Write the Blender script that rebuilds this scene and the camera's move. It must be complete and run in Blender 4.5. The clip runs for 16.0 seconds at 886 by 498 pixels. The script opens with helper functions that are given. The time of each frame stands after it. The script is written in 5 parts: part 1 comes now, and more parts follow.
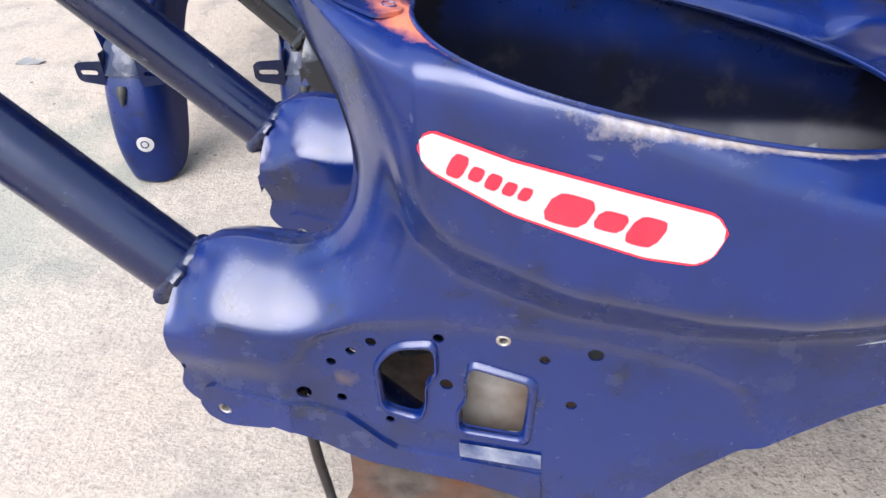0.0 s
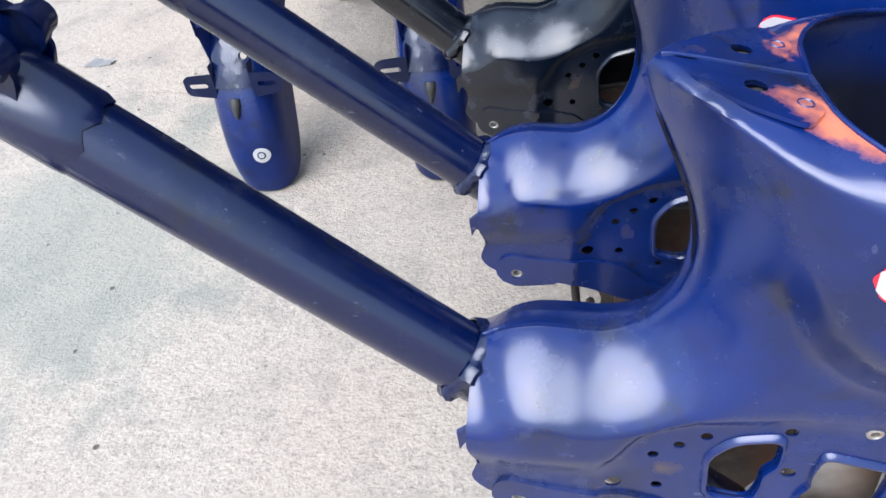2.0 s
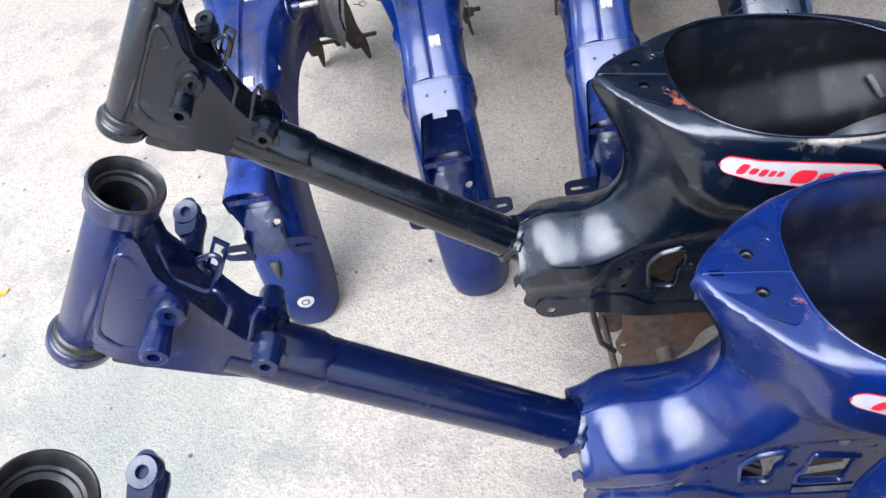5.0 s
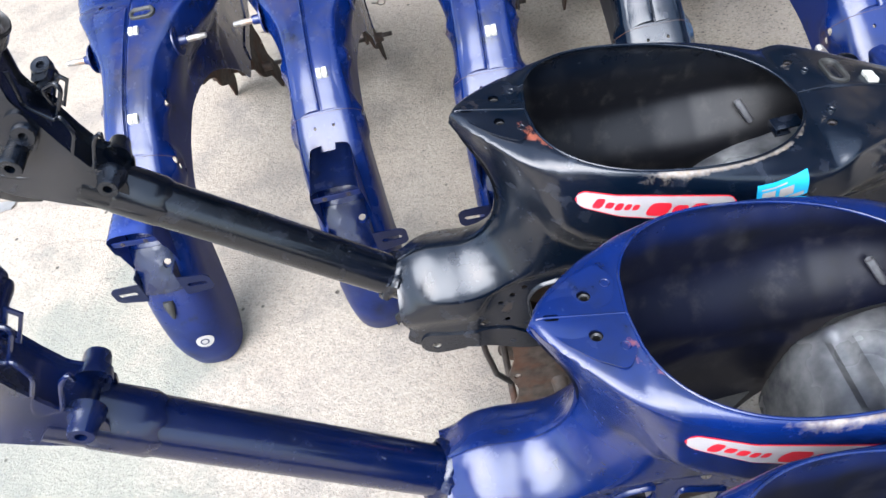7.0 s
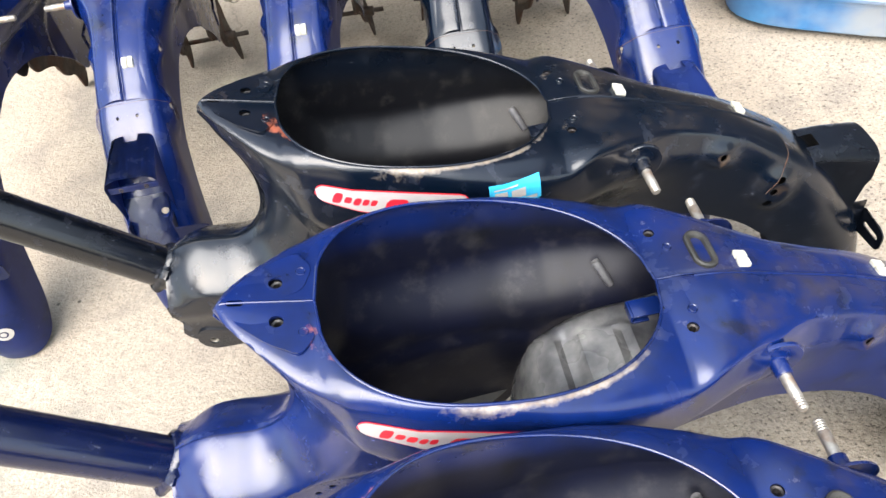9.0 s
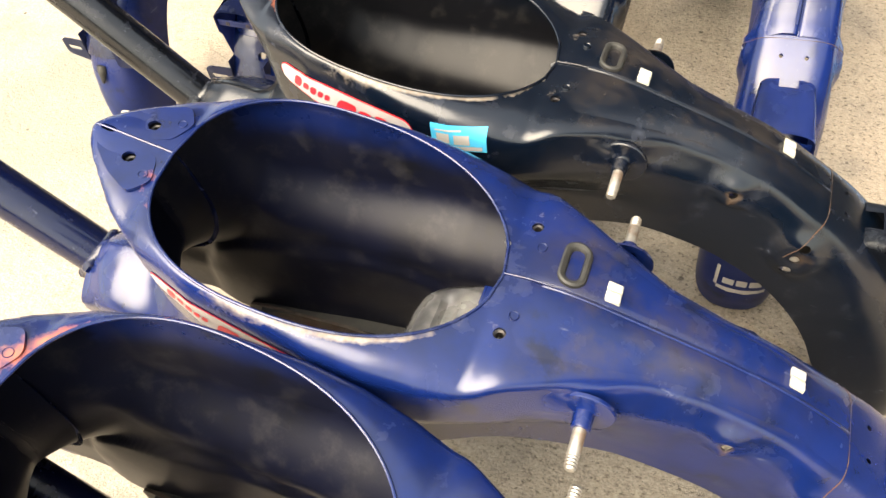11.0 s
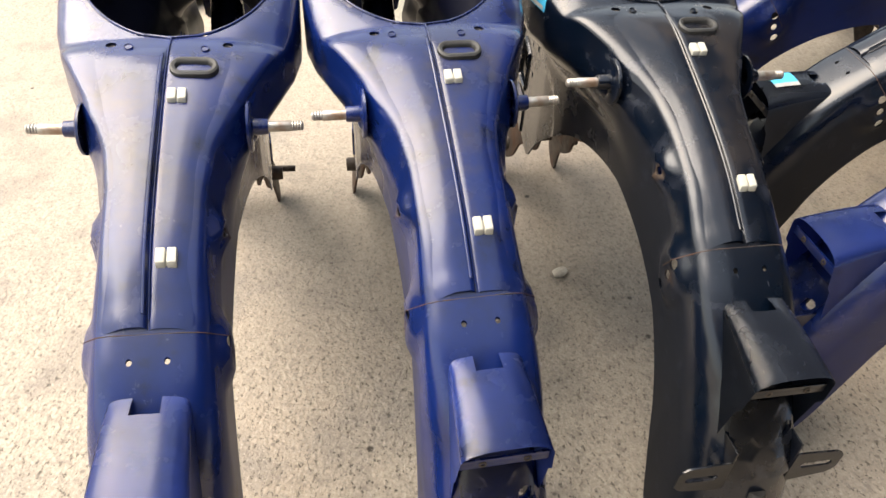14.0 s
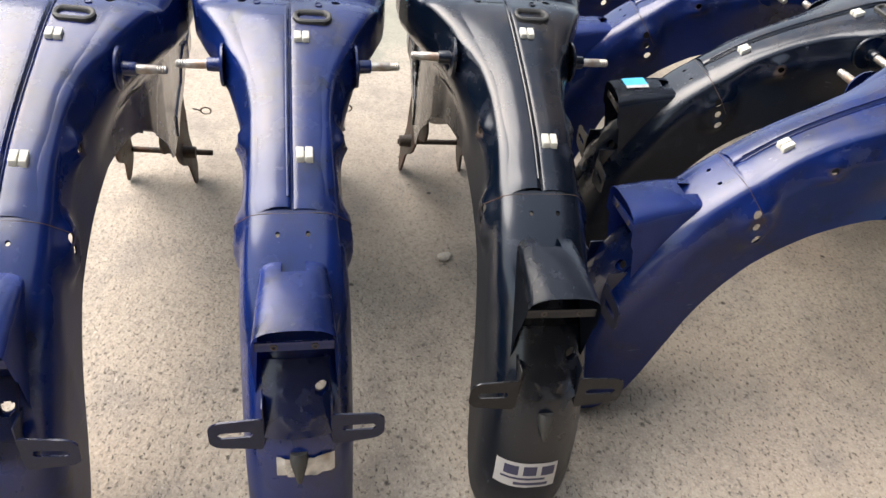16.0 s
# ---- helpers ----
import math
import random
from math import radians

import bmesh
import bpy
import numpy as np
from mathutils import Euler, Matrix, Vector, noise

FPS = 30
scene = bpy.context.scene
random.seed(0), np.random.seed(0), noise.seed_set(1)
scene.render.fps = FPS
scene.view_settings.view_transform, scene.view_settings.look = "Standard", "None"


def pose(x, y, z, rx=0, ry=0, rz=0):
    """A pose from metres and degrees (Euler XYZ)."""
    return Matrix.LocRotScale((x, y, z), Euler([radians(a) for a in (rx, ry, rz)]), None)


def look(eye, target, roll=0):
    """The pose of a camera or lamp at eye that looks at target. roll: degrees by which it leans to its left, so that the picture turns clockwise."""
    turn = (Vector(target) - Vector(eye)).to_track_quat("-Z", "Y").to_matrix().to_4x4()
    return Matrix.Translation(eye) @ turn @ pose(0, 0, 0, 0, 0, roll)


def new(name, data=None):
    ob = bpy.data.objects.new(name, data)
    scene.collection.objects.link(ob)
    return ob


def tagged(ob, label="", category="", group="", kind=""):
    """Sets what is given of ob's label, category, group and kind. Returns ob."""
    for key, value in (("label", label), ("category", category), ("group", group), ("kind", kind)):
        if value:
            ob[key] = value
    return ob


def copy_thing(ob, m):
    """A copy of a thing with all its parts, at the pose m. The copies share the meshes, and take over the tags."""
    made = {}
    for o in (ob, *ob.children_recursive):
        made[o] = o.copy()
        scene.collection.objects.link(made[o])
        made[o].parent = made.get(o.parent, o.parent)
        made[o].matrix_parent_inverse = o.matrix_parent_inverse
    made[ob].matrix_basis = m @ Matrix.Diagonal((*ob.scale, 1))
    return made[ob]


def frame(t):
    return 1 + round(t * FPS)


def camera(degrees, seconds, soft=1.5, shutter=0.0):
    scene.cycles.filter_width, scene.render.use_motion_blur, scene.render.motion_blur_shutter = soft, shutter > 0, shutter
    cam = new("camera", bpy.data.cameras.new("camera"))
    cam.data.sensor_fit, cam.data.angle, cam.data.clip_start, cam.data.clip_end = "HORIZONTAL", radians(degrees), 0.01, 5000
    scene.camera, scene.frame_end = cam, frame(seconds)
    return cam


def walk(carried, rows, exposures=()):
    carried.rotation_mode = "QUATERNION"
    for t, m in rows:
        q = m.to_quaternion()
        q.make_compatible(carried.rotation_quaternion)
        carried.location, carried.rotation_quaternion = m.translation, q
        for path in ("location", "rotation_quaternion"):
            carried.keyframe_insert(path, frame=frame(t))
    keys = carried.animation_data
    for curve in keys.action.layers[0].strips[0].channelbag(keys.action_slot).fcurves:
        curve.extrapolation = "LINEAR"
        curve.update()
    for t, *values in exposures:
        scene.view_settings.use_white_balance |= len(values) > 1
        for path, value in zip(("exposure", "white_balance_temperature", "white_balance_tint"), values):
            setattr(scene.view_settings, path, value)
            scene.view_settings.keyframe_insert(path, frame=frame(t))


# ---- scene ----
cam = camera(61.4, 16.0)
PATH = [
    (0, (0.117, 0.061, 0.730), (-0.099, 1.900, -0.634), -4.6),
    (0.5, (0.062, 0.044, 0.744), (-0.208, 1.862, -0.638), -5.7),
    (1, (0.018, 0.040, 0.769), (-0.286, 1.824, -0.651), -7.4),
    (1.5, (-0.016, 0.071, 0.798), (-0.328, 1.816, -0.667), -9.5),
    (2, (-0.089, 0.161, 0.807), (-0.383, 1.863, -0.711), -11.7),
    (2.5, (-0.137, 0.217, 0.825), (-0.394, 1.893, -0.730), -12.8),
    (3, (-0.189, 0.235, 0.902), (-0.390, 1.879, -0.692), -13.4),
    (3.5, (-0.182, 0.221, 1.023), (-0.362, 1.826, -0.613), -14.2),
    (4, (-0.176, 0.239, 1.113), (-0.376, 1.793, -0.570), -16.0),
    (4.2, (-0.174, 0.287, 1.128), (-0.398, 1.817, -0.575), -17.3),
    (6.3, (-0.099, 0.434, 1.149), (-0.315, 1.923, -0.591), -21.5),
    (6.5, (-0.089, 0.431, 1.145), (-0.282, 1.927, -0.591), -20.8),
    (7, (-0.038, 0.420, 1.125), (-0.158, 1.933, -0.603), -18.4),
    (7.5, (0.005, 0.412, 1.103), (-0.033, 1.938, -0.618), -15.8),
    (8, (0.057, 0.420, 1.104), (0.095, 1.954, -0.608), -13.3),
    (8.5, (0.094, 0.405, 1.083), (0.187, 1.931, -0.635), -11.5),
    (9, (0.154, 0.363, 1.083), (0.254, 1.868, -0.654), -10.2),
    (9.2, (0.187, 0.338, 1.087), (0.270, 1.833, -0.659), -10.1),
    (11.3, (0.562, 0.424, 1.023), (-0.199, 1.648, -0.768), -8.4),
    (11.5, (0.607, 0.442, 1.021), (-0.238, 1.626, -0.760), -6.6),
    (12, (0.670, 0.496, 1.004), (-0.438, 1.496, -0.746), -4.3),
    (12.5, (0.785, 0.531, 0.991), (-0.535, 1.354, -0.704), -1.5),
    (13, (0.954, 0.530, 0.953), (-0.524, 1.217, -0.667), 0.9),
    (13.5, (1.057, 0.557, 0.904), (-0.545, 1.099, -0.654), 2.1),
    (14, (1.130, 0.600, 0.875), (-0.535, 1.021, -0.654), 2.7),
    (14.5, (1.212, 0.604, 0.836), (-0.486, 0.975, -0.669), 4.0),
    (15, (1.347, 0.616, 0.818), (-0.381, 0.984, -0.657), 4.9),
    (15.5, (1.380, 0.652, 0.839), (-0.375, 1.056, -0.591), 5.4),
    (16, (1.327, 0.744, 0.849), (-0.444, 1.208, -0.543), 6.2),
]
EXPOSURES = [(0, 1.4, 6200, 15), (2, 1.28, 5850, 12), (4, 1.45, 5800, 12), (7, 1.65, 6050, 11), (9, 1.8, 6950, 10), (11.3, 2.0, 9000, 10), (12.5, 2.0, 9300, 10), (13.2, 1.75, 8700, 11), (15, 1.45, 7200, 13), (16, 1.43, 7100, 13)]
walk(cam, [(t, look(eye, target, roll)) for t, eye, target, roll in PATH], EXPOSURES)

# ---- light: an open-fronted workshop on a bright, hazy day ----
world = bpy.data.worlds.new("world")
scene.world = world
world.use_nodes = True
wn = world.node_tree.nodes
sky = wn.new("ShaderNodeTexSky")
sky.sky_type = "NISHITA"
sky.sun_disc = False
sky.sun_elevation = radians(55)
sky.sun_rotation = radians(212)
sky.air_density = 1.6
sky.dust_density = 3.0
wn["Background"].inputs["Strength"].default_value = 0.08
world.node_tree.links.new(sky.outputs["Color"], wn["Background"].inputs["Color"])
# an even layer of bright cloud over it
cloud = wn.new("ShaderNodeBackground")
cloud.inputs["Color"].default_value = (0.80, 0.90, 1.06, 1)
# as under any overcast sky, three times as bright overhead as at the horizon
zenith = wn.new("ShaderNodeSeparateXYZ")
world.node_tree.links.new(wn.new("ShaderNodeTexCoord").outputs["Generated"], zenith.inputs[0])
rise = wn.new("ShaderNodeMapRange")
rise.inputs["To Min"].default_value = 0.24
rise.inputs["To Max"].default_value = 0.25
world.node_tree.links.new(zenith.outputs["Z"], rise.inputs["Value"])
world.node_tree.links.new(rise.outputs["Result"], cloud.inputs["Strength"])
both = wn.new("ShaderNodeAddShader")
world.node_tree.links.new(wn["Background"].outputs[0], both.inputs[0])
world.node_tree.links.new(cloud.outputs[0], both.inputs[1])
world.node_tree.links.new(both.outputs[0], wn["World Output"].inputs["Surface"])

sun = new("sun", bpy.data.lights.new("sun", "SUN"))
sun.data.energy = 2.6
sun.data.angle = radians(62)
sun.data.color = (0.95, 0.97, 1.0)
sun.matrix_world = look((-1.7, -3.2, 5.4), (0, 0, 0))


# ---- materials ----
def material(name):
    m = bpy.data.materials.new(name)
    m.use_nodes = True
    return m, m.node_tree.nodes, m.node_tree.links, m.node_tree.nodes["Principled BSDF"]


def noise_node(n, links, coord, scale, detail=4.0, rough=0.55):
    t = n.new("ShaderNodeTexNoise")
    t.inputs["Scale"].default_value = scale
    t.inputs["Detail"].default_value = detail
    t.inputs["Roughness"].default_value = rough
    links.new(coord, t.inputs["Vector"])
    return t.outputs["Fac"]


def ramp(n, links, fac, stops):
    r = n.new("ShaderNodeValToRGB")
    e = r.color_ramp.elements
    while len(e) < len(stops):
        e.new(0.5)
    for el, (p, c) in zip(e, stops):
        el.position = p
        el.color = (*c, 1) if len(c) == 3 else c
    links.new(fac, r.inputs["Fac"])
    return r.outputs["Color"]


def grey(v):
    return (v, v, v)


def mix(n, links, fac, a, b, mode="MIX"):
    m = n.new("ShaderNodeMix")
    m.data_type = "RGBA"
    m.blend_type = mode
    for val, sock in ((fac, m.inputs[0]), (a, m.inputs[6]), (b, m.inputs[7])):
        if isinstance(val, (int, float)):
            sock.default_value = val
        elif isinstance(val, tuple):
            sock.default_value = (*val, 1)
        else:
            links.new(val, sock)
    return m.outputs[2]


def maths(n, links, op, a, b=0.0, clamp=False):
    m = n.new("ShaderNodeMath")
    m.operation = op
    m.use_clamp = clamp
    for val, sock in ((a, m.inputs[0]), (b, m.inputs[1])):
        if isinstance(val, (int, float)):
            sock.default_value = val
        else:
            links.new(val, sock)
    return m.outputs[0]


def bump(n, links, height, strength, distance, target):
    b = n.new("ShaderNodeBump")
    b.inputs["Strength"].default_value = strength
    b.inputs["Distance"].default_value = distance
    links.new(height, b.inputs["Height"])
    links.new(b.outputs["Normal"], target)


def attribute(n, name):
    a = n.new("ShaderNodeAttribute")
    a.attribute_name = name
    return a.outputs["Fac"]


def paint_material(name, worn):
    """Glossy old enamel in the object's own colour: dull patches, scratches, rust specks, bare worn edges."""
    m, n, links, p = material(name)
    coord = n.new("ShaderNodeTexCoord").outputs["Object"]
    info = n.new("ShaderNodeObjectInfo")
    shift = n.new("ShaderNodeVectorMath")
    shift.operation = "ADD"
    links.new(coord, shift.inputs[0])
    # all parts of one frame share their patches; each frame has its own
    offs = n.new("ShaderNodeVectorMath")
    offs.operation = "MULTIPLY"
    links.new(info.outputs["Location"], offs.inputs[0])
    offs.inputs[1].default_value = (7.3, 5.1, 0)
    links.new(offs.outputs[0], shift.inputs[1])
    pos = shift.outputs[0]
    base = info.outputs["Color"]
    big = noise_node(n, links, pos, 12, 5, 0.6)
    mid = noise_node(n, links, pos, 38, 5)
    fine = noise_node(n, links, pos, 260, 3)
    col = mix(n, links, ramp(n, links, big, [(0.44, grey(0)), (0.64, grey(1))]), base, mix(n, links, 0.45, base, (0.003, 0.005, 0.012)))
    # scuffs where the gloss has gone chalky
    scuff = maths(n, links, "MULTIPLY", ramp(n, links, mid, [(0.56, grey(0)), (0.72, grey(1))]), ramp(n, links, big, [(0.45, grey(0)), (0.6, grey(1))]))
    col = mix(n, links, maths(n, links, "MULTIPLY", scuff, 0.12), col, (0.16, 0.18, 0.24))
    # fine scratches along one way
    st = n.new("ShaderNodeMapping")
    st.inputs["Scale"].default_value = (14, 260, 120)
    st.inputs["Rotation"].default_value = (0.3, 0.5, 0.4)
    links.new(pos, st.inputs["Vector"])
    scr = ramp(n, links, noise_node(n, links, st.outputs[0], 1.0, 2), [(0.70, grey(0)), (0.73, grey(1))])
    scr = maths(n, links, "MULTIPLY", scr, ramp(n, links, mid, [(0.5, grey(0)), (0.6, grey(1))]))
    col = mix(n, links, maths(n, links, "MULTIPLY", scr, 0.22), col, (0.2, 0.22, 0.27))
    # rust specks
    speck = ramp(n, links, noise_node(n, links, pos, 90, 6, 0.65), [(0.70, grey(0)), (0.76, grey(1))])
    col = mix(n, links, maths(n, links, "MULTIPLY", speck, 0.6), col, (0.10, 0.045, 0.02))
    rough = ramp(n, links, mid, [(0.3, grey(0.19)), (0.75, grey(0.31))])
    # a dull film of dust and hand grease on what faces up, wiped into streaks
    smear = n.new("ShaderNodeMapping")
    smear.inputs["Scale"].default_value = (5, 46, 20)
    links.new(pos, smear.inputs["Vector"])
    streak = noise_node(n, links, smear.outputs[0], 1.0, 5, 0.6)
    up = n.new("ShaderNodeSeparateXYZ")
    links.new(n.new("ShaderNodeNewGeometry").outputs["Normal"], up.inputs[0])
    film = maths(n, links, "MULTIPLY", ramp(n, links, up.outputs["Z"], [(0.70, grey(0)), (0.98, grey(1))]), ramp(n, links, maths(n, links, "ADD", maths(n, links, "MULTIPLY", streak, 0.55), maths(n, links, "MULTIPLY", big, 0.55)), [(0.46, grey(0.08)), (0.62, grey(1))]))
    col = mix(n, links, maths(n, links, "MULTIPLY", film, 0.05), col, mix(n, links, 0.5, base, (0.06, 0.065, 0.075)))
    col = mix(n, links, maths(n, links, "MULTIPLY", film, 0.02), col, (0.06, 0.065, 0.075))
    rough = mix(n, links, maths(n, links, "MULTIPLY", film, 0.3), rough, grey(0.30))
    # the seat has rubbed the top panel of its section dull and grey
    place = n.new("ShaderNodeSeparateXYZ")
    links.new(coord, place.inputs[0])
    rubbed = maths(n, links, "MULTIPLY", ramp(n, links, place.outputs["X"], [(0.0, grey(0)), (0.05, grey(1)), (0.27, grey(1)), (0.30, grey(0))]), ramp(n, links, up.outputs["Z"], [(0.80, grey(0)), (0.93, grey(1))]))
    rubbed = maths(n, links, "MULTIPLY", rubbed, ramp(n, links, streak, [(0.30, grey(0.55)), (0.62, grey(1))]))
    rough = mix(n, links, maths(n, links, "MULTIPLY", rubbed, 0.5), rough, grey(0.28))
    col = mix(n, links, maths(n, links, "MULTIPLY", rubbed, 0.10), col, mix(n, links, 0.55, base, (0.035, 0.04, 0.055)))
    # gloss held down on the tail's flanks and foot to keep floor reflections weak
    matt_tail = maths(n, links, "MULTIPLY", maths(n, links, "MAXIMUM", ramp(n, links, place.outputs["Z"], [(0.10, grey(0.6)), (0.28, grey(0))]), ramp(n, links, up.outputs["Z"], [(0.05, grey(1)), (0.28, grey(0))])), ramp(n, links, place.outputs["X"], [(0.05, grey(0)), (0.15, grey(1))]))
    rough = mix(n, links, maths(n, links, "MULTIPLY", matt_tail, 0.9), rough, grey(0.40))
    dull = maths(n, links, "MAXIMUM", maths(n, links, "MULTIPLY", rubbed, 0.6), matt_tail)
    # brown dust and old grease left in patches under the seat
    crust = maths(n, links, "MULTIPLY", rubbed, ramp(n, links, noise_node(n, links, pos, 17, 7, 0.68), [(0.44, grey(0)), (0.60, grey(1))]))
    col = mix(n, links, maths(n, links, "MULTIPLY", crust, 0.5), col, (0.052, 0.042, 0.034))
    # dark grease smudges
    smudge = ramp(n, links, noise_node(n, links, pos, 24, 6, 0.6), [(0.60, grey(0)), (0.70, grey(1))])
    col = mix(n, links, maths(n, links, "MULTIPLY", smudge, 0.55), col, (0.006, 0.007, 0.010))
    if worn:
        wear = attribute(n, "wear")
        edge = maths(n, links, "ADD", wear, maths(n, links, "MULTIPLY", maths(n, links, "SUBTRACT", noise_node(n, links, pos, 70, 7, 0.7), 0.5), 1.1))
        bare = ramp(n, links, edge, [(0.55, grey(0)), (0.95, grey(1))])
        tan = mix(n, links, ramp(n, links, fine, [(0.3, grey(0)), (0.7, grey(1))]), (0.27, 0.20, 0.13), (0.36, 0.33, 0.30))
        col = mix(n, links, maths(n, links, "MULTIPLY", bare, 0.85), col, tan)
        prim = attribute(n, "primer")
        pm = ramp(n, links, maths(n, links, "ADD", maths(n, links, "ADD", prim, maths(n, links, "SUBTRACT", info.outputs["Alpha"], 1.0)), maths(n, links, "MULTIPLY", maths(n, links, "SUBTRACT", noise_node(n, links, pos, 60, 7, 0.7), 0.5), 1.3)), [(0.40, grey(0)), (0.85, grey(1))])
        col = mix(n, links, pm, col, mix(n, links, mid, (0.42, 0.085, 0.035), (0.56, 0.19, 0.10)))
        dirt = attribute(n, "rust")
        dm = ramp(n, links, maths(n, links, "ADD", dirt, maths(n, links, "MULTIPLY", maths(n, links, "SUBTRACT", mid, 0.5), 1.4)), [(0.5, grey(0)), (0.8, grey(1))])
        col = mix(n, links, maths(n, links, "MULTIPLY", dm, 0.6), col, (0.08, 0.05, 0.03))
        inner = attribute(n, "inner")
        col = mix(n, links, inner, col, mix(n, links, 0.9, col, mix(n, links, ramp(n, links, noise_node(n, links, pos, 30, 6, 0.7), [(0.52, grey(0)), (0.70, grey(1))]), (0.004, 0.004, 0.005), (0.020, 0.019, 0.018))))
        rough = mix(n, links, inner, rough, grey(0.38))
        dulled = maths(n, links, "MAXIMUM", maths(n, links, "MAXIMUM", bare, pm), dm)
        rough = mix(n, links, dulled, rough, grey(0.6))
    links.new(col, p.inputs["Base Color"])
    links.new(rough, p.inputs["Roughness"])
    if worn:
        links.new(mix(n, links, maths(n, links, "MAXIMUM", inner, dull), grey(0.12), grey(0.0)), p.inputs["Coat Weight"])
    else:
        p.inputs["Coat Weight"].default_value = 0.12
    p.inputs["Coat Roughness"].default_value = 0.10
    if worn:
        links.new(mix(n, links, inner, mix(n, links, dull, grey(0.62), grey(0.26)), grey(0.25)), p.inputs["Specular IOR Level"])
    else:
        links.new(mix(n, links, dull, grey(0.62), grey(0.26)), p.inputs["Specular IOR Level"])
    bump(n, links, maths(n, links, "ADD", maths(n, links, "MULTIPLY", big, 1.0), maths(n, links, "MULTIPLY", fine, 0.06)), 0.10, 0.004, p.inputs["Normal"])
    return m


def plain_material(name, a, b, rough=0.5, metal=0.0, scale=60.0, relief=0.2, stain=None, specular=0.5):
    """Two tones broken up by noise at two sizes, with fine relief and, if wanted, stains."""
    m, n, links, p = material(name)
    coord = n.new("ShaderNodeTexCoord").outputs["Object"]
    f = noise_node(n, links, coord, scale, 6)
    g = noise_node(n, links, coord, scale * 0.22, 4)
    col = mix(n, links, ramp(n, links, f, [(0.3, grey(0)), (0.7, grey(1))]), a, b)
    if stain:
        col = mix(n, links, ramp(n, links, g, [(0.48, grey(0)), (0.66, grey(0.8))]), col, stain)
    links.new(col, p.inputs["Base Color"])
    links.new(ramp(n, links, g, [(0.3, grey(max(0.02, rough - 0.1))), (0.7, grey(min(1, rough + 0.12)))]), p.inputs["Roughness"])
    p.inputs["Metallic"].default_value = metal
    p.inputs["Specular IOR Level"].default_value = specular
    bump(n, links, f, relief, 0.001, p.inputs["Normal"])
    return m


def concrete_material():
    """Old rough concrete: pale paste, exposed grains, dark pits, stains and greenish damp."""
    m, n, links, p = material("concrete")
    coord = n.new("ShaderNodeTexCoord").outputs["Object"]
    big = noise_node(n, links, coord, 1.6, 5)
    patch = noise_node(n, links, coord, 6.5, 5, 0.6)
    grain = noise_node(n, links, coord, 150, 6, 0.75)
    clump = noise_node(n, links, coord, 55, 5, 0.65)
    col = mix(n, links, ramp(n, links, grain, [(0.38, grey(0)), (0.60, grey(1))]), (0.314, 0.266, 0.210), (0.420, 0.367, 0.297))
    col = mix(n, links, ramp(n, links, clump, [(0.5, grey(0)), (0.66, grey(0.4))]), col, (0.168, 0.148, 0.126))
    col = mix(n, links, ramp(n, links, big, [(0.42, grey(0)), (0.60, grey(0.6))]), col, (0.370, 0.302, 0.235))
    col = mix(n, links, ramp(n, links, patch, [(0.50, grey(0)), (0.66, grey(0.6))]), col, (0.202, 0.182, 0.160))
    green = n.new("ShaderNodeMapping")
    green.inputs["Location"].default_value = (0.95, -1.0, 0)
    green.inputs["Scale"].default_value = (1.0, 0.85, 1)
    links.new(coord, green.inputs["Vector"])
    far = n.new("ShaderNodeVectorMath")
    far.operation = "LENGTH"
    links.new(green.outputs[0], far.inputs[0])
    damp = maths(n, links, "ADD", maths(n, links, "MULTIPLY", far.outputs["Value"], -1.0), maths(n, links, "MULTIPLY", patch, 0.9))
    col = mix(n, links, ramp(n, links, damp, [(0.02, grey(0)), (0.22, grey(0.6))]), col, (0.202, 0.216, 0.174))
    vor = n.new("ShaderNodeTexVoronoi")
    vor.inputs["Scale"].default_value = 210
    links.new(coord, vor.inputs["Vector"])
    stone = ramp(n, links, vor.outputs["Color"], [(0.74, grey(0)), (0.80, grey(1))])
    col = mix(n, links, maths(n, links, "MULTIPLY", stone, 0.32), col, (0.151, 0.134, 0.118))
    pit = n.new("ShaderNodeTexVoronoi")
    pit.inputs["Scale"].default_value = 15
    links.new(coord, pit.inputs["Vector"])
    hole = maths(n, links, "MULTIPLY", ramp(n, links, pit.outputs["Distance"], [(0.045, grey(1)), (0.085, grey(0))]), ramp(n, links, pit.outputs["Color"], [(0.5, grey(0)), (0.55, grey(1))]))
    col = mix(n, links, maths(n, links, "MULTIPLY", hole, 0.85), col, (0.039, 0.034, 0.028))
    # a scatter of finer dark holes between the grains
    fleck = n.new("ShaderNodeTexVoronoi")
    fleck.inputs["Scale"].default_value = 62
    links.new(coord, fleck.inputs["Vector"])
    dark = maths(n, links, "MULTIPLY", ramp(n, links, fleck.outputs["Distance"], [(0.14, grey(1)), (0.24, grey(0))]), ramp(n, links, fleck.outputs["Color"], [(0.52, grey(0)), (0.60, grey(1))]))
    dark = maths(n, links, "MULTIPLY", dark, ramp(n, links, patch, [(0.38, grey(0.15)), (0.60, grey(1))]))
    # the floor is coarser and more pitted towards the back of the shop
    where = n.new("ShaderNodeSeparateXYZ")
    links.new(coord, where.inputs[0])
    coarse = ramp(n, links, maths(n, links, "ADD", maths(n, links, "MULTIPLY", where.outputs["X"], 0.6), maths(n, links, "MULTIPLY", big, 0.5)), [(0.15, grey(0.18)), (0.60, grey(1))])
    dark = maths(n, links, "MULTIPLY", dark, coarse)
    pit_tone = (0.060, 0.050, 0.040)
    wide = n.new("ShaderNodeMapping")
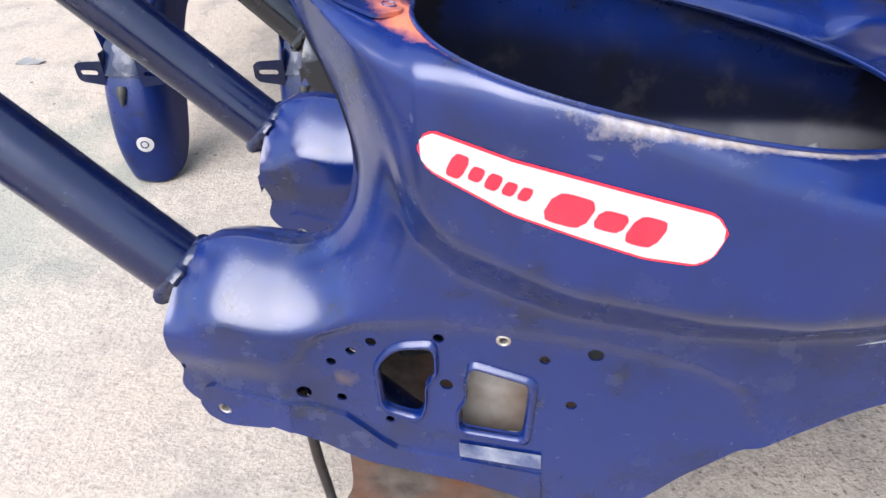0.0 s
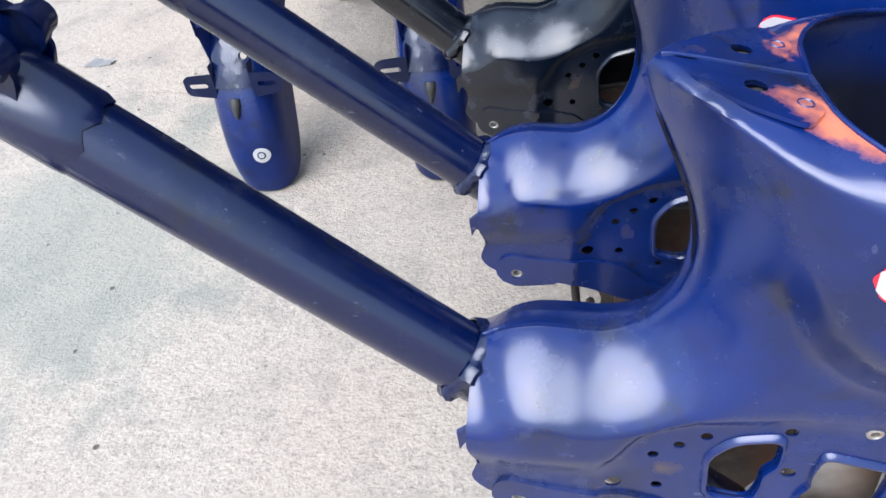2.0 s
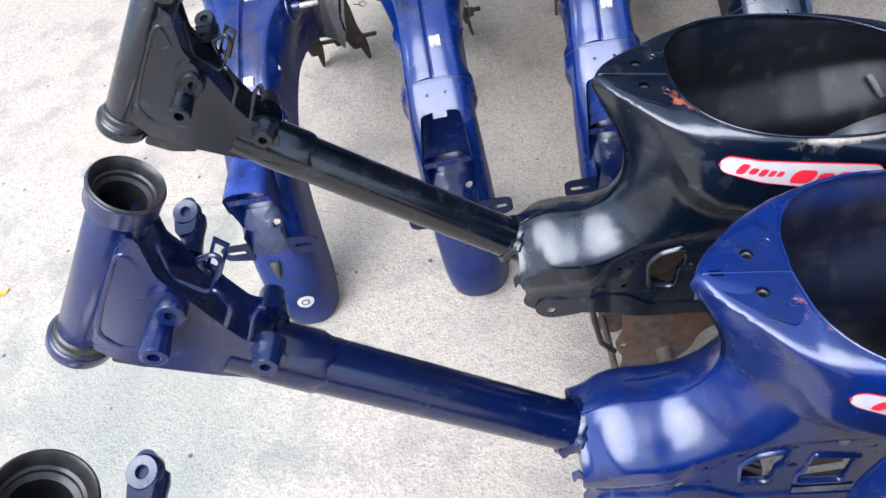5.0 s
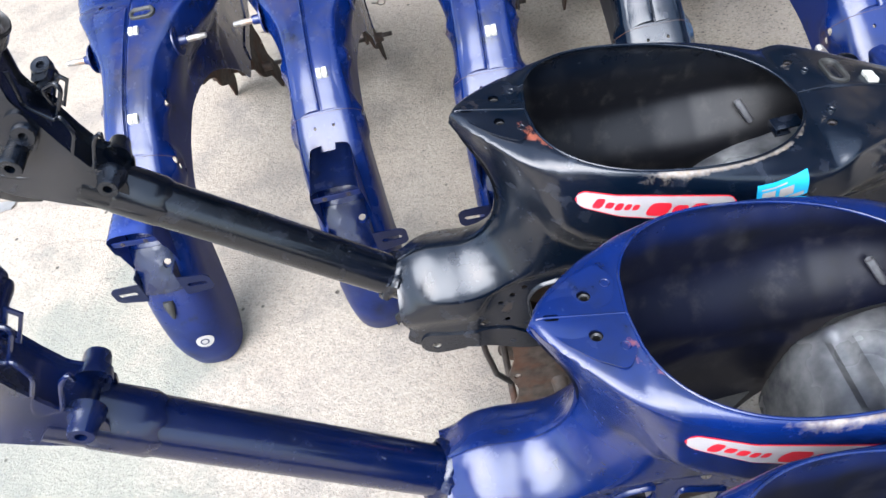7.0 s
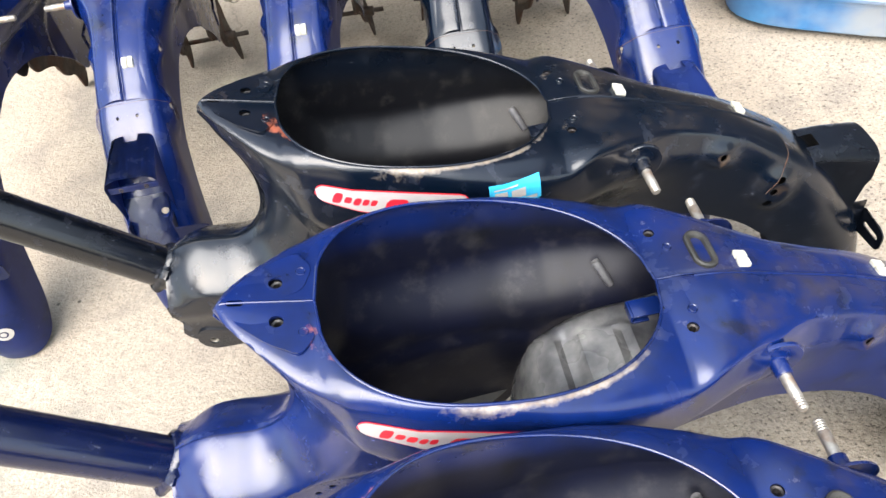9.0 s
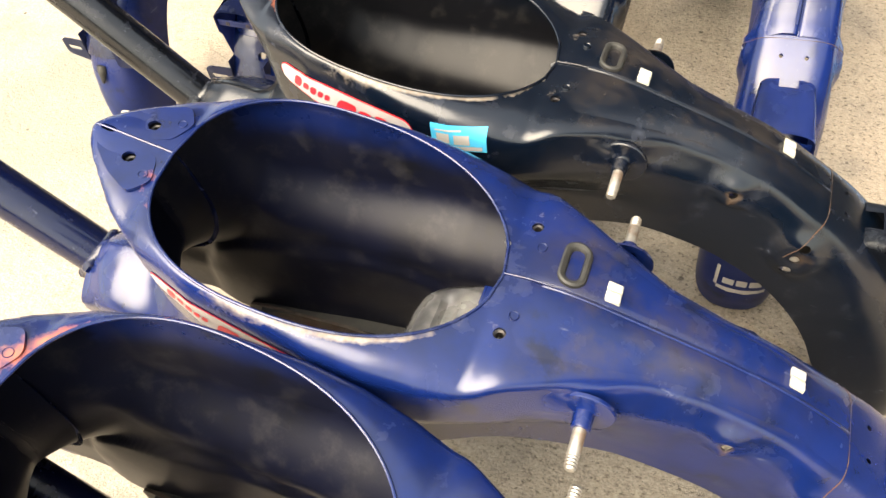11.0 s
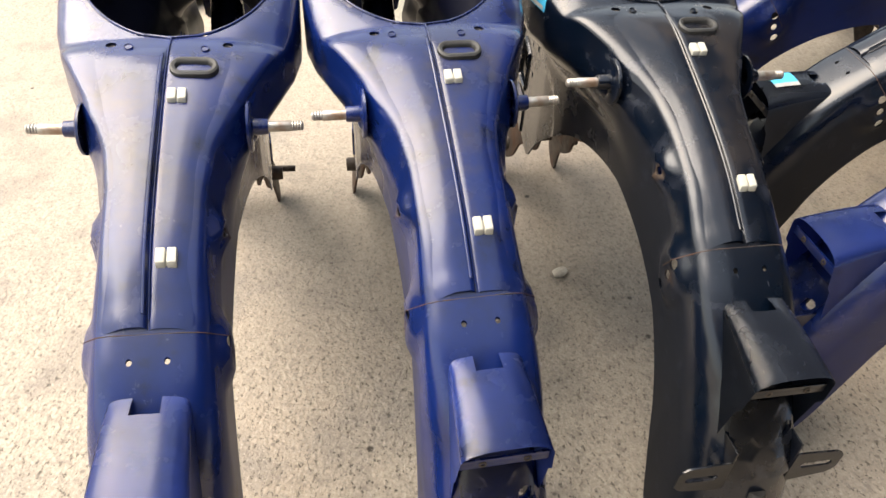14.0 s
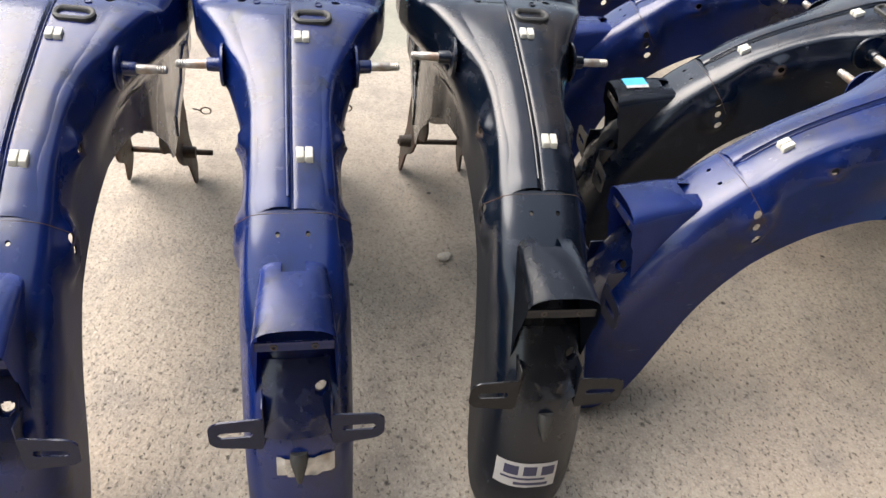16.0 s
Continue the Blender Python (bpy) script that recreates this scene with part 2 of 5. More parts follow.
    wide.inputs["Scale"].default_value = (1.0, 1.5, 1)
    wide.inputs["Rotation"].default_value = (0, 0, 0.6)
    links.new(coord, wide.inputs["Vector"])
    pocked = maths(n, links, "MULTIPLY", ramp(n, links, noise_node(n, links, wide.outputs[0], 110, 5, 0.66), [(0.565, grey(0)), (0.63, grey(1))]), coarse)
    col = mix(n, links, maths(n, links, "MULTIPLY", pocked, 0.85), col, pit_tone)
    pale = maths(n, links, "MULTIPLY", ramp(n, links, noise_node(n, links, wide.outputs[0], 190, 3, 0.6), [(0.56, grey(0)), (0.66, grey(1))]), coarse)
    col = mix(n, links, maths(n, links, "MULTIPLY", pale, 0.5), col, (0.50, 0.45, 0.38))
    col = mix(n, links, maths(n, links, "MULTIPLY", dark, 0.75), col, (0.084, 0.073, 0.062))
    # hair cracks that wander and fade
    warp = n.new("ShaderNodeTexNoise")
    warp.inputs["Scale"].default_value = 7
    warp.inputs["Detail"].default_value = 6
    links.new(coord, warp.inputs["Vector"])
    moved = n.new("ShaderNodeVectorMath")
    moved.operation = "MULTIPLY_ADD"
    links.new(warp.outputs["Color"], moved.inputs[0])
    moved.inputs[1].default_value = (0.22, 0.22, 0)
    links.new(coord, moved.inputs[2])
    cells = n.new("ShaderNodeTexVoronoi")
    cells.feature = "DISTANCE_TO_EDGE"
    cells.inputs["Scale"].default_value = 0.85
    links.new(moved.outputs[0], cells.inputs["Vector"])
    crack = maths(n, links, "MULTIPLY", ramp(n, links, cells.outputs["Distance"], [(0.0008, grey(1)), (0.0026, grey(0))]), ramp(n, links, big, [(0.52, grey(0)), (0.60, grey(0.8))]))
    col = mix(n, links, maths(n, links, "MULTIPLY", crack, 0.55), col, (0.090, 0.078, 0.067))
    links.new(col, p.inputs["Base Color"])
    p.inputs["Roughness"].default_value = 0.85
    h = maths(n, links, "SUBTRACT", maths(n, links, "ADD", grain, maths(n, links, "MULTIPLY", vor.outputs["Distance"], 0.5)), maths(n, links, "MULTIPLY", hole, 2.0))
    bump(n, links, maths(n, links, "ADD", h, maths(n, links, "SUBTRACT", maths(n, links, "MULTIPLY", clump, 2.0), maths(n, links, "MULTIPLY", pocked, 0.8))), 0.6, 0.0040, p.inputs["Normal"])
    return m


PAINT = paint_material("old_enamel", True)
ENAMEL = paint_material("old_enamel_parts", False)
CONCRETE = concrete_material()
PLASTER = plain_material("plaster", (0.13, 0.125, 0.115), (0.18, 0.17, 0.16), 0.8, scale=8, stain=(0.09, 0.08, 0.07))
SHEET = plain_material("roof_sheet", (0.07, 0.065, 0.06), (0.11, 0.10, 0.095), 0.6, scale=5, stain=(0.09, 0.06, 0.045))
RUSTY = plain_material("rusty_steel", (0.040, 0.032, 0.027), (0.090, 0.072, 0.060), 0.6, 0.0, 70, 0.4, (0.10, 0.042, 0.022), specular=0.2)
BRIGHT = plain_material("scraped_steel", (0.36, 0.33, 0.29), (0.52, 0.50, 0.46), 0.42, 0.75, 150, 0.3, (0.28, 0.16, 0.09))
HEADSTEEL = plain_material("greasy_steel", (0.018, 0.018, 0.019), (0.05, 0.047, 0.044), 0.35, 0.5, 90, 0.2, (0.04, 0.03, 0.03))
DUSTY = plain_material("dusty_tyre", (0.030, 0.029, 0.027), (0.075, 0.070, 0.062), 0.8, 0.0, 40, 0.4, (0.11, 0.10, 0.085))
RUBBER = plain_material("black_rubber", (0.016, 0.016, 0.016), (0.03, 0.03, 0.028), 0.55, 0.0, 90, 0.3, (0.05, 0.048, 0.042))
PLASTIC = plain_material("aged_white_plastic", (0.42, 0.41, 0.35), (0.54, 0.53, 0.47), 0.5, 0.0, 120, 0.2, (0.48, 0.46, 0.38))
GUARD = plain_material("worn_inner_steel", (0.15, 0.155, 0.17), (0.42, 0.42, 0.41), 0.26, 0.2, 38, 0.15, (0.030, 0.032, 0.045))
SCRAPED = plain_material("scraped_enamel", (0.03, 0.05, 0.14), (0.26, 0.28, 0.33), 0.4, 0.2, 60, 0.2, (0.02, 0.03, 0.09))
TANPLATE = plain_material("stained_steel", (0.20, 0.175, 0.15), (0.36, 0.33, 0.29), 0.5, 0.2, 40, 0.2, (0.14, 0.08, 0.045))
PAPER = plain_material("white_vinyl", (0.38, 0.37, 0.35), (0.44, 0.43, 0.41), 0.35, 0.0, 30, 0.05)
SILVER = plain_material("silver_vinyl", (0.50, 0.47, 0.47), (0.60, 0.58, 0.58), 0.3, 0.2, 30, 0.05)
RED = plain_material("red_vinyl", (0.70, 0.012, 0.03), (0.78, 0.025, 0.045), 0.35, 0.0, 30, 0.05)
CYAN = plain_material("light_blue_vinyl", (0.02, 0.36, 0.62), (0.04, 0.45, 0.72), 0.35, 0.0, 30, 0.05)
NAVY = plain_material("dark_ink", (0.015, 0.02, 0.06), (0.03, 0.03, 0.07), 0.4, 0.0, 30, 0.05)
FOIL = plain_material("foil_tape", (0.34, 0.33, 0.31), (0.55, 0.54, 0.51), 0.35, 0.7, 90, 0.6, (0.22, 0.18, 0.13))
YELLOW = plain_material("yellow_plastic", (0.62, 0.48, 0.05), (0.74, 0.60, 0.10), 0.5, 0.0, 60, 0.1)
STONE = plain_material("pale_stone", (0.42, 0.38, 0.31), (0.56, 0.52, 0.44), 0.9, 0.0, 200, 0.6)
DRUM = plain_material("faded_blue_plastic", (0.03, 0.14, 0.36), (0.06, 0.24, 0.50), 0.45, 0.0, 14, 0.2, (0.35, 0.36, 0.36))

# ---- the setting ----
from mathutils import kdtree

S = 1.15  # the frame drawing below is in units of 1.15 m


def mesh_object(name, bm, mat, parent=None, smooth=True, angle=38):
    me = bpy.data.meshes.new(name)
    bmesh.ops.recalc_face_normals(bm, faces=bm.faces)
    bm.to_mesh(me)
    bm.free()
    for mt in mat if isinstance(mat, (list, tuple)) else [mat]:
        me.materials.append(mt)
    if smooth:
        me.polygons.foreach_set("use_smooth", [True] * len(me.polygons))
        me.set_sharp_from_angle(angle=radians(angle))
    ob = new(name, me)
    if parent is not None:
        ob.parent = parent
    return ob


def part(name, bm, mat, parent, label="", smooth=True):
    """One mesh, drawn in the frame's units, as a part of a thing."""
    bmesh.ops.scale(bm, vec=(S, S, S), verts=bm.verts)
    ob = mesh_object(name, bm, mat, parent, smooth)
    return tagged(ob, label=label) if label else ob


def box(bm, lo, hi, bevel=0.0):
    vs = [bm.verts.new((x, y, z)) for x in (lo[0], hi[0]) for y in (lo[1], hi[1]) for z in (lo[2], hi[2])]
    fs = [bm.faces.new([vs[i] for i in q]) for q in ((0, 1, 3, 2), (4, 6, 7, 5), (0, 4, 5, 1), (2, 3, 7, 6), (0, 2, 6, 4), (1, 5, 7, 3))]
    if bevel:
        es = {e for f in fs for e in f.edges}
        bmesh.ops.bevel(bm, geom=list(es), offset=bevel, segments=2, affect="EDGES", profile=0.5)
    return vs


def slab(name, lo, hi, mat, label, category):
    bm = bmesh.new()
    box(bm, lo, hi)
    return tagged(mesh_object(name, bm, mat, smooth=False), label, category, kind="structure")


floor_bm = bmesh.new()
bmesh.ops.create_grid(floor_bm, x_segments=40, y_segments=40, size=30)
tagged(mesh_object("ground", floor_bm, CONCRETE), "rough pale old concrete floor with pits and stains", "floor", kind="structure")
# unseen roofs and walls, added to keep reflections and the far floor dark
slab("ceiling", (-2.6, 2.5, 3.2), (6.2, 7.2, 3.32), SHEET, "unseen dark sheet metal roof, added to shade the far side", "ceiling")
slab("ceiling_side_bay", (3.4, -2.6, 3.2), (6.2, 2.5, 3.32), SHEET, "unseen dark sheet metal roof, added beyond the east side", "ceiling")
slab("wall_north", (-3.9, 7.0, 0), (6.2, 7.2, 3.2), PLASTER, "unseen plain dark stained plaster wall, added for dark reflections", "wall")
slab("wall_east", (6.0, -2.6, 0), (6.2, 7.0, 3.2), PLASTER, "unseen plain dark stained plaster side wall, added for dark reflections", "wall")


# ---- pressed steel scooter frame ----
def ring(centre, axis, r, n, up=(0, 0, 1)):
    a = Vector(axis).normalized()
    u = a.cross(Vector(up))
    if u.length < 1e-4:
        u = a.cross(Vector((0, 1, 0)))
    u.normalize()
    w = u.cross(a)
    return [Vector(centre) + (u * math.cos(t) + w * math.sin(t)) * r for t in (2 * math.pi * i / n for i in range(n))]


def lathe(bm, start, axis, profile, n=24, closed=False):
    """Turns (distance along the axis, radius) pairs round an axis; radius 0 closes an end."""
    a = Vector(axis).normalized()
    rows = []
    for d, r in profile:
        c = Vector(start) + a * d
        rows.append([bm.verts.new(c)] if r == 0 else [bm.verts.new(v) for v in ring(c, a, r, n)])
    pairs = list(zip(rows, rows[1:]))
    if closed:
        pairs.append((rows[-1], rows[0]))
    for p, q in pairs:
        for i in range(n):
            j = (i + 1) % n
            quad = [p[i % len(p)], p[j % len(p)], q[j % len(q)], q[i % len(q)]]
            quad = [v for k, v in enumerate(quad) if v not in quad[:k]]
            if len(quad) > 2:
                bm.faces.new(quad)


def sweep(bm, pts, r, n=8):
    """A round wire along points."""
    pts = [Vector(p) for p in pts]
    rows = []
    for i, p in enumerate(pts):
        t = (pts[min(i + 1, len(pts) - 1)] - pts[max(i - 1, 0)]).normalized()
        rows.append([bm.verts.new(v) for v in ring(p, t, r, n, (0.13, 0.97, 0.2))])
    for a, b in zip(rows, rows[1:]):
        for i in range(n):
            j = (i + 1) % n
            bm.faces.new((a[i], a[j], b[j], b[i]))
    bm.faces.new(rows[0])
    bm.faces.new(rows[-1][::-1])


def rounded(points, r, n=4):
    """Rounds the corners of a closed outline."""
    out = []
    for i, p in enumerate(points):
        p = Vector(p)
        a, b = Vector(points[i - 1]), Vector(points[(i + 1) % len(points)])
        da, db = (a - p), (b - p)
        k = min(r, da.length * 0.48, db.length * 0.48)
        p0, p1 = p + da.normalized() * k, p + db.normalized() * k
        for j in range(n + 1):
            t = j / n
            out.append((1 - t) ** 2 * p0 + 2 * t * (1 - t) * p + t * t * p1)
    return out


def rounded_path(points, r, n=4):
    """An open path with its inner corners rounded off."""
    pts = [Vector(p) for p in points]
    out = [pts[0]]
    for a, b, c in zip(pts, pts[1:], pts[2:]):
        p, q = b + (a - b).normalized() * min(r, (a - b).length * .45), b + (c - b).normalized() * min(r, (c - b).length * .45)
        out += [p.lerp(b, t).lerp(b.lerp(q, t), t) for t in np.linspace(0, 1, n + 1)]
    return out + [pts[-1]]


def sheet(bm, outline, way, thick, holes=()):
    """A plate: an outline of 3D points pushed along way; holes are closed outlines too, cut through."""
    way = Vector(way).normalized() * thick
    loops = [[Vector(p) for p in o] for o in (outline, *holes)]
    for off in (Vector((0, 0, 0)), way):
        es = []
        for lp in loops:
            vs = [bm.verts.new(p + off) for p in lp]
            es += [bm.edges.new((vs[i], vs[(i + 1) % len(vs)])) for i in range(len(vs))]
        bmesh.ops.triangle_fill(bm, use_beauty=True, use_dissolve=False, edges=es)
    bm.verts.ensure_lookup_table()
    for lp in loops:
        find = {}
        for v in bm.verts:
            find.setdefault(tuple(round(c, 6) for c in v.co), v)
        k = len(lp)
        for i in range(k):
            q = [lp[i], lp[(i + 1) % k], lp[(i + 1) % k] + way, lp[i] + way]
            q = [find[tuple(round(c, 6) for c in Vector(p).to_tuple())] for p in [bmco(p) for p in q]]
            if len(set(q)) == 4:
                bm.faces.new(q)


def bmco(p):
    return Vector(np.array(p, dtype=np.float32).tolist())


def circle(c, axis, r, n=16):
    return ring(c, axis, r, n)


# Side outline of the pressing, pairs of (lower edge x, z, upper edge x, z) from the collar back to the tail.
KNOTS = [
    (-.466, .268, -.455, .337), (-.466, .247, -.437, .347), (-.449, .231, -.415, .351), (-.415, .225, -.392, .348),
    (-.385, .217, -.370, .346), (-.358, .203, -.346, .358), (-.332, .192, -.329, .383), (-.295, .187, -.323, .414),
    (-.258, .184, -.328, .448), (-.225, .178, -.338, .478), (-.195, .167, -.347, .503), (-.172, .160, -.352, .519),
    (-.162, .161, -.345, .5265), (-.154, .166, -.329, .5235), (-.147, .176, -.306, .517), (-.140, .186, -.279, .5095),
]
RIM = [(-.268, -.136, .191), (-.245, -.130, .198), (-.21, -.122, .207), (-.17, -.112, .217), (-.13, -.102, .225), (-.09, -.090, .235), (-.055, -.080, .243), (-.03, -.070, .250), (-.012, -.062, .256)]
KNOTS += [(lx, lz, x, .516 - .235 * (x + .307)) for x, lx, lz in RIM]
KNOTS += [(-.048, .266, .012, .4455), (-.015, .284, .05, .4365), (.035, .297, .10, .4190), (.09, .299, .15, .4005), (.147, .284, .2, .3775)]
AXLE = (.06, .06)
TAIL_ARC = ([-10, 0, 20, 45, 60], [.337, .347, .349, .343, .3425])
for deg in (59, 51, 43, 35, 27, 19, 11, 3, -3, -7, -9.5):
    a = radians(deg)
    ro = float(np.interp(deg, *TAIL_ARC))
    ri = float(np.interp(deg, [-9.5, -7, -3, 3, 11, 19, 59], [.333, .297, .272, .256, .247, .242, .240]))
    KNOTS.append((AXLE[0] + ri * math.cos(a), AXLE[1] + ri * math.sin(a), AXLE[0] + ro * math.cos(a), AXLE[1] + ro * math.sin(a)))
FRONT_RIM, REAR_RIM = 15, 24  # the knots between which the tank opening lies
STEPS, ROWS_UP = 5, 66


def spline(k, steps):
    k = np.array(k)
    out = []
    for i in range(len(k) - 1):
        p0, p1, p2, p3 = k[max(i - 1, 0)], k[i], k[i + 1], k[min(i + 2, len(k) - 1)]
        for j in range(steps):
            t = j / steps
            out.append(0.5 * (2 * p1 + (p2 - p0) * t + (2 * p0 - 5 * p1 + 4 * p2 - p3) * t * t + (3 * p1 - p0 - 3 * p2 + p3) * t ** 3))
    return np.array(out + [k[-1]])


OUT = spline(KNOTS, STEPS)
UPPER = OUT[:, 2:4]
ku = np.arange(len(OUT)) / STEPS
R_EDGE = np.interp(ku, [0, 4, 6, 8, 10, 11.5, 13, 15, 17, 23, 25, 27, 29, 33], [.037, .037, .047, .060, .050, .022, .014, .014, .020, .022, .014, .013, .018, .055])
P_EDGE = np.interp(ku, [0, 5, 7, 10, 12.5, 16, 24, 25, 29, 31, 33], [1.4, 1.4, 1.6, 1.9, 2.2, 2.2, 2.4, 4.6, 4.6, 4.0, 2.4])
t_open = np.clip((UPPER[:, 0] + .279) / .267, 0, 1)
RIM_HALF = np.where((ku >= FRONT_RIM) & (ku <= REAR_RIM), .100 * np.clip(1 - np.abs(2 * t_open ** 0.86 - 1) ** 2.35, 0, 1) ** (1 / 2.0), 0.0)


def soft(a, b, v):
    t = np.clip((v - a) / (b - a), 0, 1)
    return t * t * (3 - 2 * t)


# the upper edge again, finely divided: x, z, knot, rounding, its power, half breadth of the opening
fine_k = np.linspace(0, len(KNOTS) - 1, (len(OUT) - 1) * 6 + 1)
EDGE = np.stack([np.interp(fine_k, ku, a) for a in (UPPER[:, 0], UPPER[:, 1], ku, R_EDGE, P_EDGE, RIM_HALF)], -1)


def half_width(x, z):
    """Half the breadth of the pressing at a place of its side view."""
    x, z = np.asarray(x, float), np.asarray(z, float)
    d2 = (x[..., None] - EDGE[:, 0]) ** 2 + (z[..., None] - EDGE[:, 1]) ** 2
    far_up = EDGE[:, 2] >= 14.6
    near = np.where(far_up, d2, 9).argmin(-1)
    d = np.sqrt(np.where(far_up, d2, 9).min(-1))
    low = np.interp(x, [-.465, -.43, -.39, -.34, -.27, -.2, -.13, -.05, 0, .09, .2, .3], [.043, .048, .051, .054, .059, .066, .069, .064, .057, .049, .0465, .053])
    wide = np.interp(x, [-.352, -.345, -.335, -.32, -.30, -.266, -.22, -.17, -.12, -.08, -.04, 0, .04, .075, .11, .15, .2, .26, .32], [.002, .018, .032, .046, .063, .085, .100, .107, .113, .113, .107, .095, .078, .066, .055, .048, .047, .050, .052])
    crease = np.interp(x, [-.36, -.30, -.293, -.288, -.277, -.253, -.19, -.13, -.08, 0, .06, .12], [.42, .42, .42, .42, .398, .377, .358, .352, .350, .355, .35, .33])
    y = low + (np.where(x > -.2, np.maximum(wide, low), wide) - low) * soft(crease - .020, crease + .042, z)
    # the neck swells to a shoulder over the lower strip
    y = y + .0065 * soft(.36, .315, z) * soft(.26, .29, z) * soft(-.34, -.40, x)
    # pressed-in mounting panel, bosses
    panel = np.interp(x, [-.385, -.376, -.354, -.323, -.269, -.202, -.151, -.118, -.091, -.076], [.20, .278, .306, .320, .328, .328, .321, .312, .296, .26])
    y = y - .0050 * soft(panel + .005, panel - .005, z) * soft(-.394, -.358, x) * soft(-.070, -.084, x)
    for bx, bz, r, h in ((.167, .366, .016, .007), (.236, .300, .030, .0075)):
        q = np.hypot(x - bx, (z - bz) * 0.8)
        y = y + h * soft(r, r * 0.45, q) * (1 - 0.35 * soft(r * 0.4, 0, q))
    # round shock mount seat
    q = np.hypot(x - .067, z - .402)
    y = y + .0018 * soft(.024, .0215, q)
    # the tail section sits inside the seat section
    y = y - .0014 * soft(57.2, 56.2, np.degrees(np.arctan2(z - AXLE[1], x - AXLE[0]))) * soft(.2, .22, x)
    # the top of the seat section is a flat panel, its sides slope outwards below the shoulders
    flat = np.interp(x, [0, .04, .075, .11, .20, .25, .30, .335], [1, .96, .88, .80, .84, .90, .96, 1])
    y = y * (flat + (1 - flat) * soft(0, .036, d))
    f = np.clip(d / EDGE[near, 3], 0, 1)
    f = (1 - (1 - f) ** EDGE[near, 4]) ** (1 / EDGE[near, 4])
    rim = EDGE[near, 5]
    back = rim + (y - rim) * f
    low_edge = EDGE[~far_up]
    g = np.clip(np.sqrt(d2[..., ~far_up]) / low_edge[:, 3], 0, 1)
    g = ((1 - (1 - g) ** low_edge[:, 4]) ** (1 / low_edge[:, 4])).min(-1)
    return np.minimum(back, y * g)


SHELL = []


def body_mesh():
    n, m = len(OUT), ROWS_UP + 1
    v = 1 - (1 - np.linspace(0, 1, m)) ** 1.9
    v = v * 0.999999
    x = OUT[:, None, 0] * (1 - v) + OUT[:, None, 2] * v
    z = OUT[:, None, 1] * (1 - v) + OUT[:, None, 3] * v
    # the front edge of the neck is cut back below the collar
    x = x + .008 * np.exp(-((z - .266) / .017) ** 2) * soft(-.430, -.464, x)
    y = half_width(x, z)
    y[:, -1] = RIM_HALF
    outer = np.stack([x, y, z], -1)
    # a small rolled lip round the opening
    du = np.gradient(outer, axis=0)
    dv = np.gradient(outer, axis=1)
    nrm = -np.cross(du, dv)
    nrm /= np.maximum(np.linalg.norm(nrm, axis=-1, keepdims=True), 1e-9)
    nrm[RIM_HALF == 0, -1, 1] = 0
    nrm /= np.maximum(np.linalg.norm(nrm, axis=-1, keepdims=True), 1e-9)
    inner = outer - nrm * .0018
    inner[RIM_HALF == 0, -1, 1] = 0
    inner[..., 1] = np.maximum(inner[..., 1], 0)
    SHELL[:] = [outer, inner]
    verts, faces, size = [], [], n * m
    for side in (1, -1):
        for layer in (outer, inner):
            verts.append((layer * (1, side, 1)).reshape(-1, 3))
    verts = np.concatenate(verts)
    idx = np.arange(size).reshape(n, m)
    for s in range(2):
        o, i = idx + 2 * s * size, idx + (2 * s + 1) * size
        faces.append(np.stack([o[:-1, :-1], o[1:, :-1], o[1:, 1:], o[:-1, 1:]], -1).reshape(-1, 4))
        faces.append(np.stack([i[:-1, :-1], i[:-1, 1:], i[1:, 1:], i[1:, :-1]], -1).reshape(-1, 4))
        faces.append(np.stack([o[:-1, 0], i[:-1, 0], i[1:, 0], o[1:, 0]], -1))
        faces.append(np.stack([o[0, :-1], o[0, 1:], i[0, 1:], i[0, :-1]], -1))
        faces.append(np.stack([o[-1, :-1], i[-1, :-1], i[-1, 1:], o[-1, 1:]], -1))
        a, b = FRONT_RIM * STEPS, REAR_RIM * STEPS
        faces.append(np.stack([o[a:b, -1], o[a + 1:b + 1, -1], i[a + 1:b + 1, -1], i[a:b, -1]], -1))
    me = bpy.data.meshes.new("body")
    me.from_pydata(verts.tolist(), [], np.concatenate(faces).tolist())
    bm = bmesh.new()
    bm.from_mesh(me)
    bmesh.ops.remove_doubles(bm, verts=bm.verts, dist=2e-5)
    bmesh.ops.recalc_face_normals(bm, faces=bm.faces)
    if bm.calc_volume(signed=True) < 0:
        bmesh.ops.reverse_faces(bm, faces=bm.faces)
    bm.to_mesh(me)
    bm.free()
    return me


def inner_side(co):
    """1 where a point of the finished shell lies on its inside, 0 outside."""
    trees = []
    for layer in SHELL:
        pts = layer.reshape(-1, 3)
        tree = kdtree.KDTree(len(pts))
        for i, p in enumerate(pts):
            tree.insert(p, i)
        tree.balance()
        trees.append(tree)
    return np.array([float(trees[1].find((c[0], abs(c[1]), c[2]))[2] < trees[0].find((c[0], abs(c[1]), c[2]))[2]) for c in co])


def prism(bm, outline, y0, y1):
    """A cutter: an (x, z) outline pushed from y0 to y1."""
    a = [bm.verts.new((p[0], y0, p[1])) for p in outline]
    b = [bm.verts.new((p[0], y1, p[1])) for p in outline]
    k = len(a)
    bm.faces.new(a)
    bm.faces.new(b[::-1])
    for i in range(k):
        bm.faces.new((a[i], b[i], b[(i + 1) % k], a[(i + 1) % k]))


def dots(x, z, r, n=14):
    return [(x + r * math.cos(2 * math.pi * i / n), z + r * math.sin(2 * math.pi * i / n)) for i in range(n)]


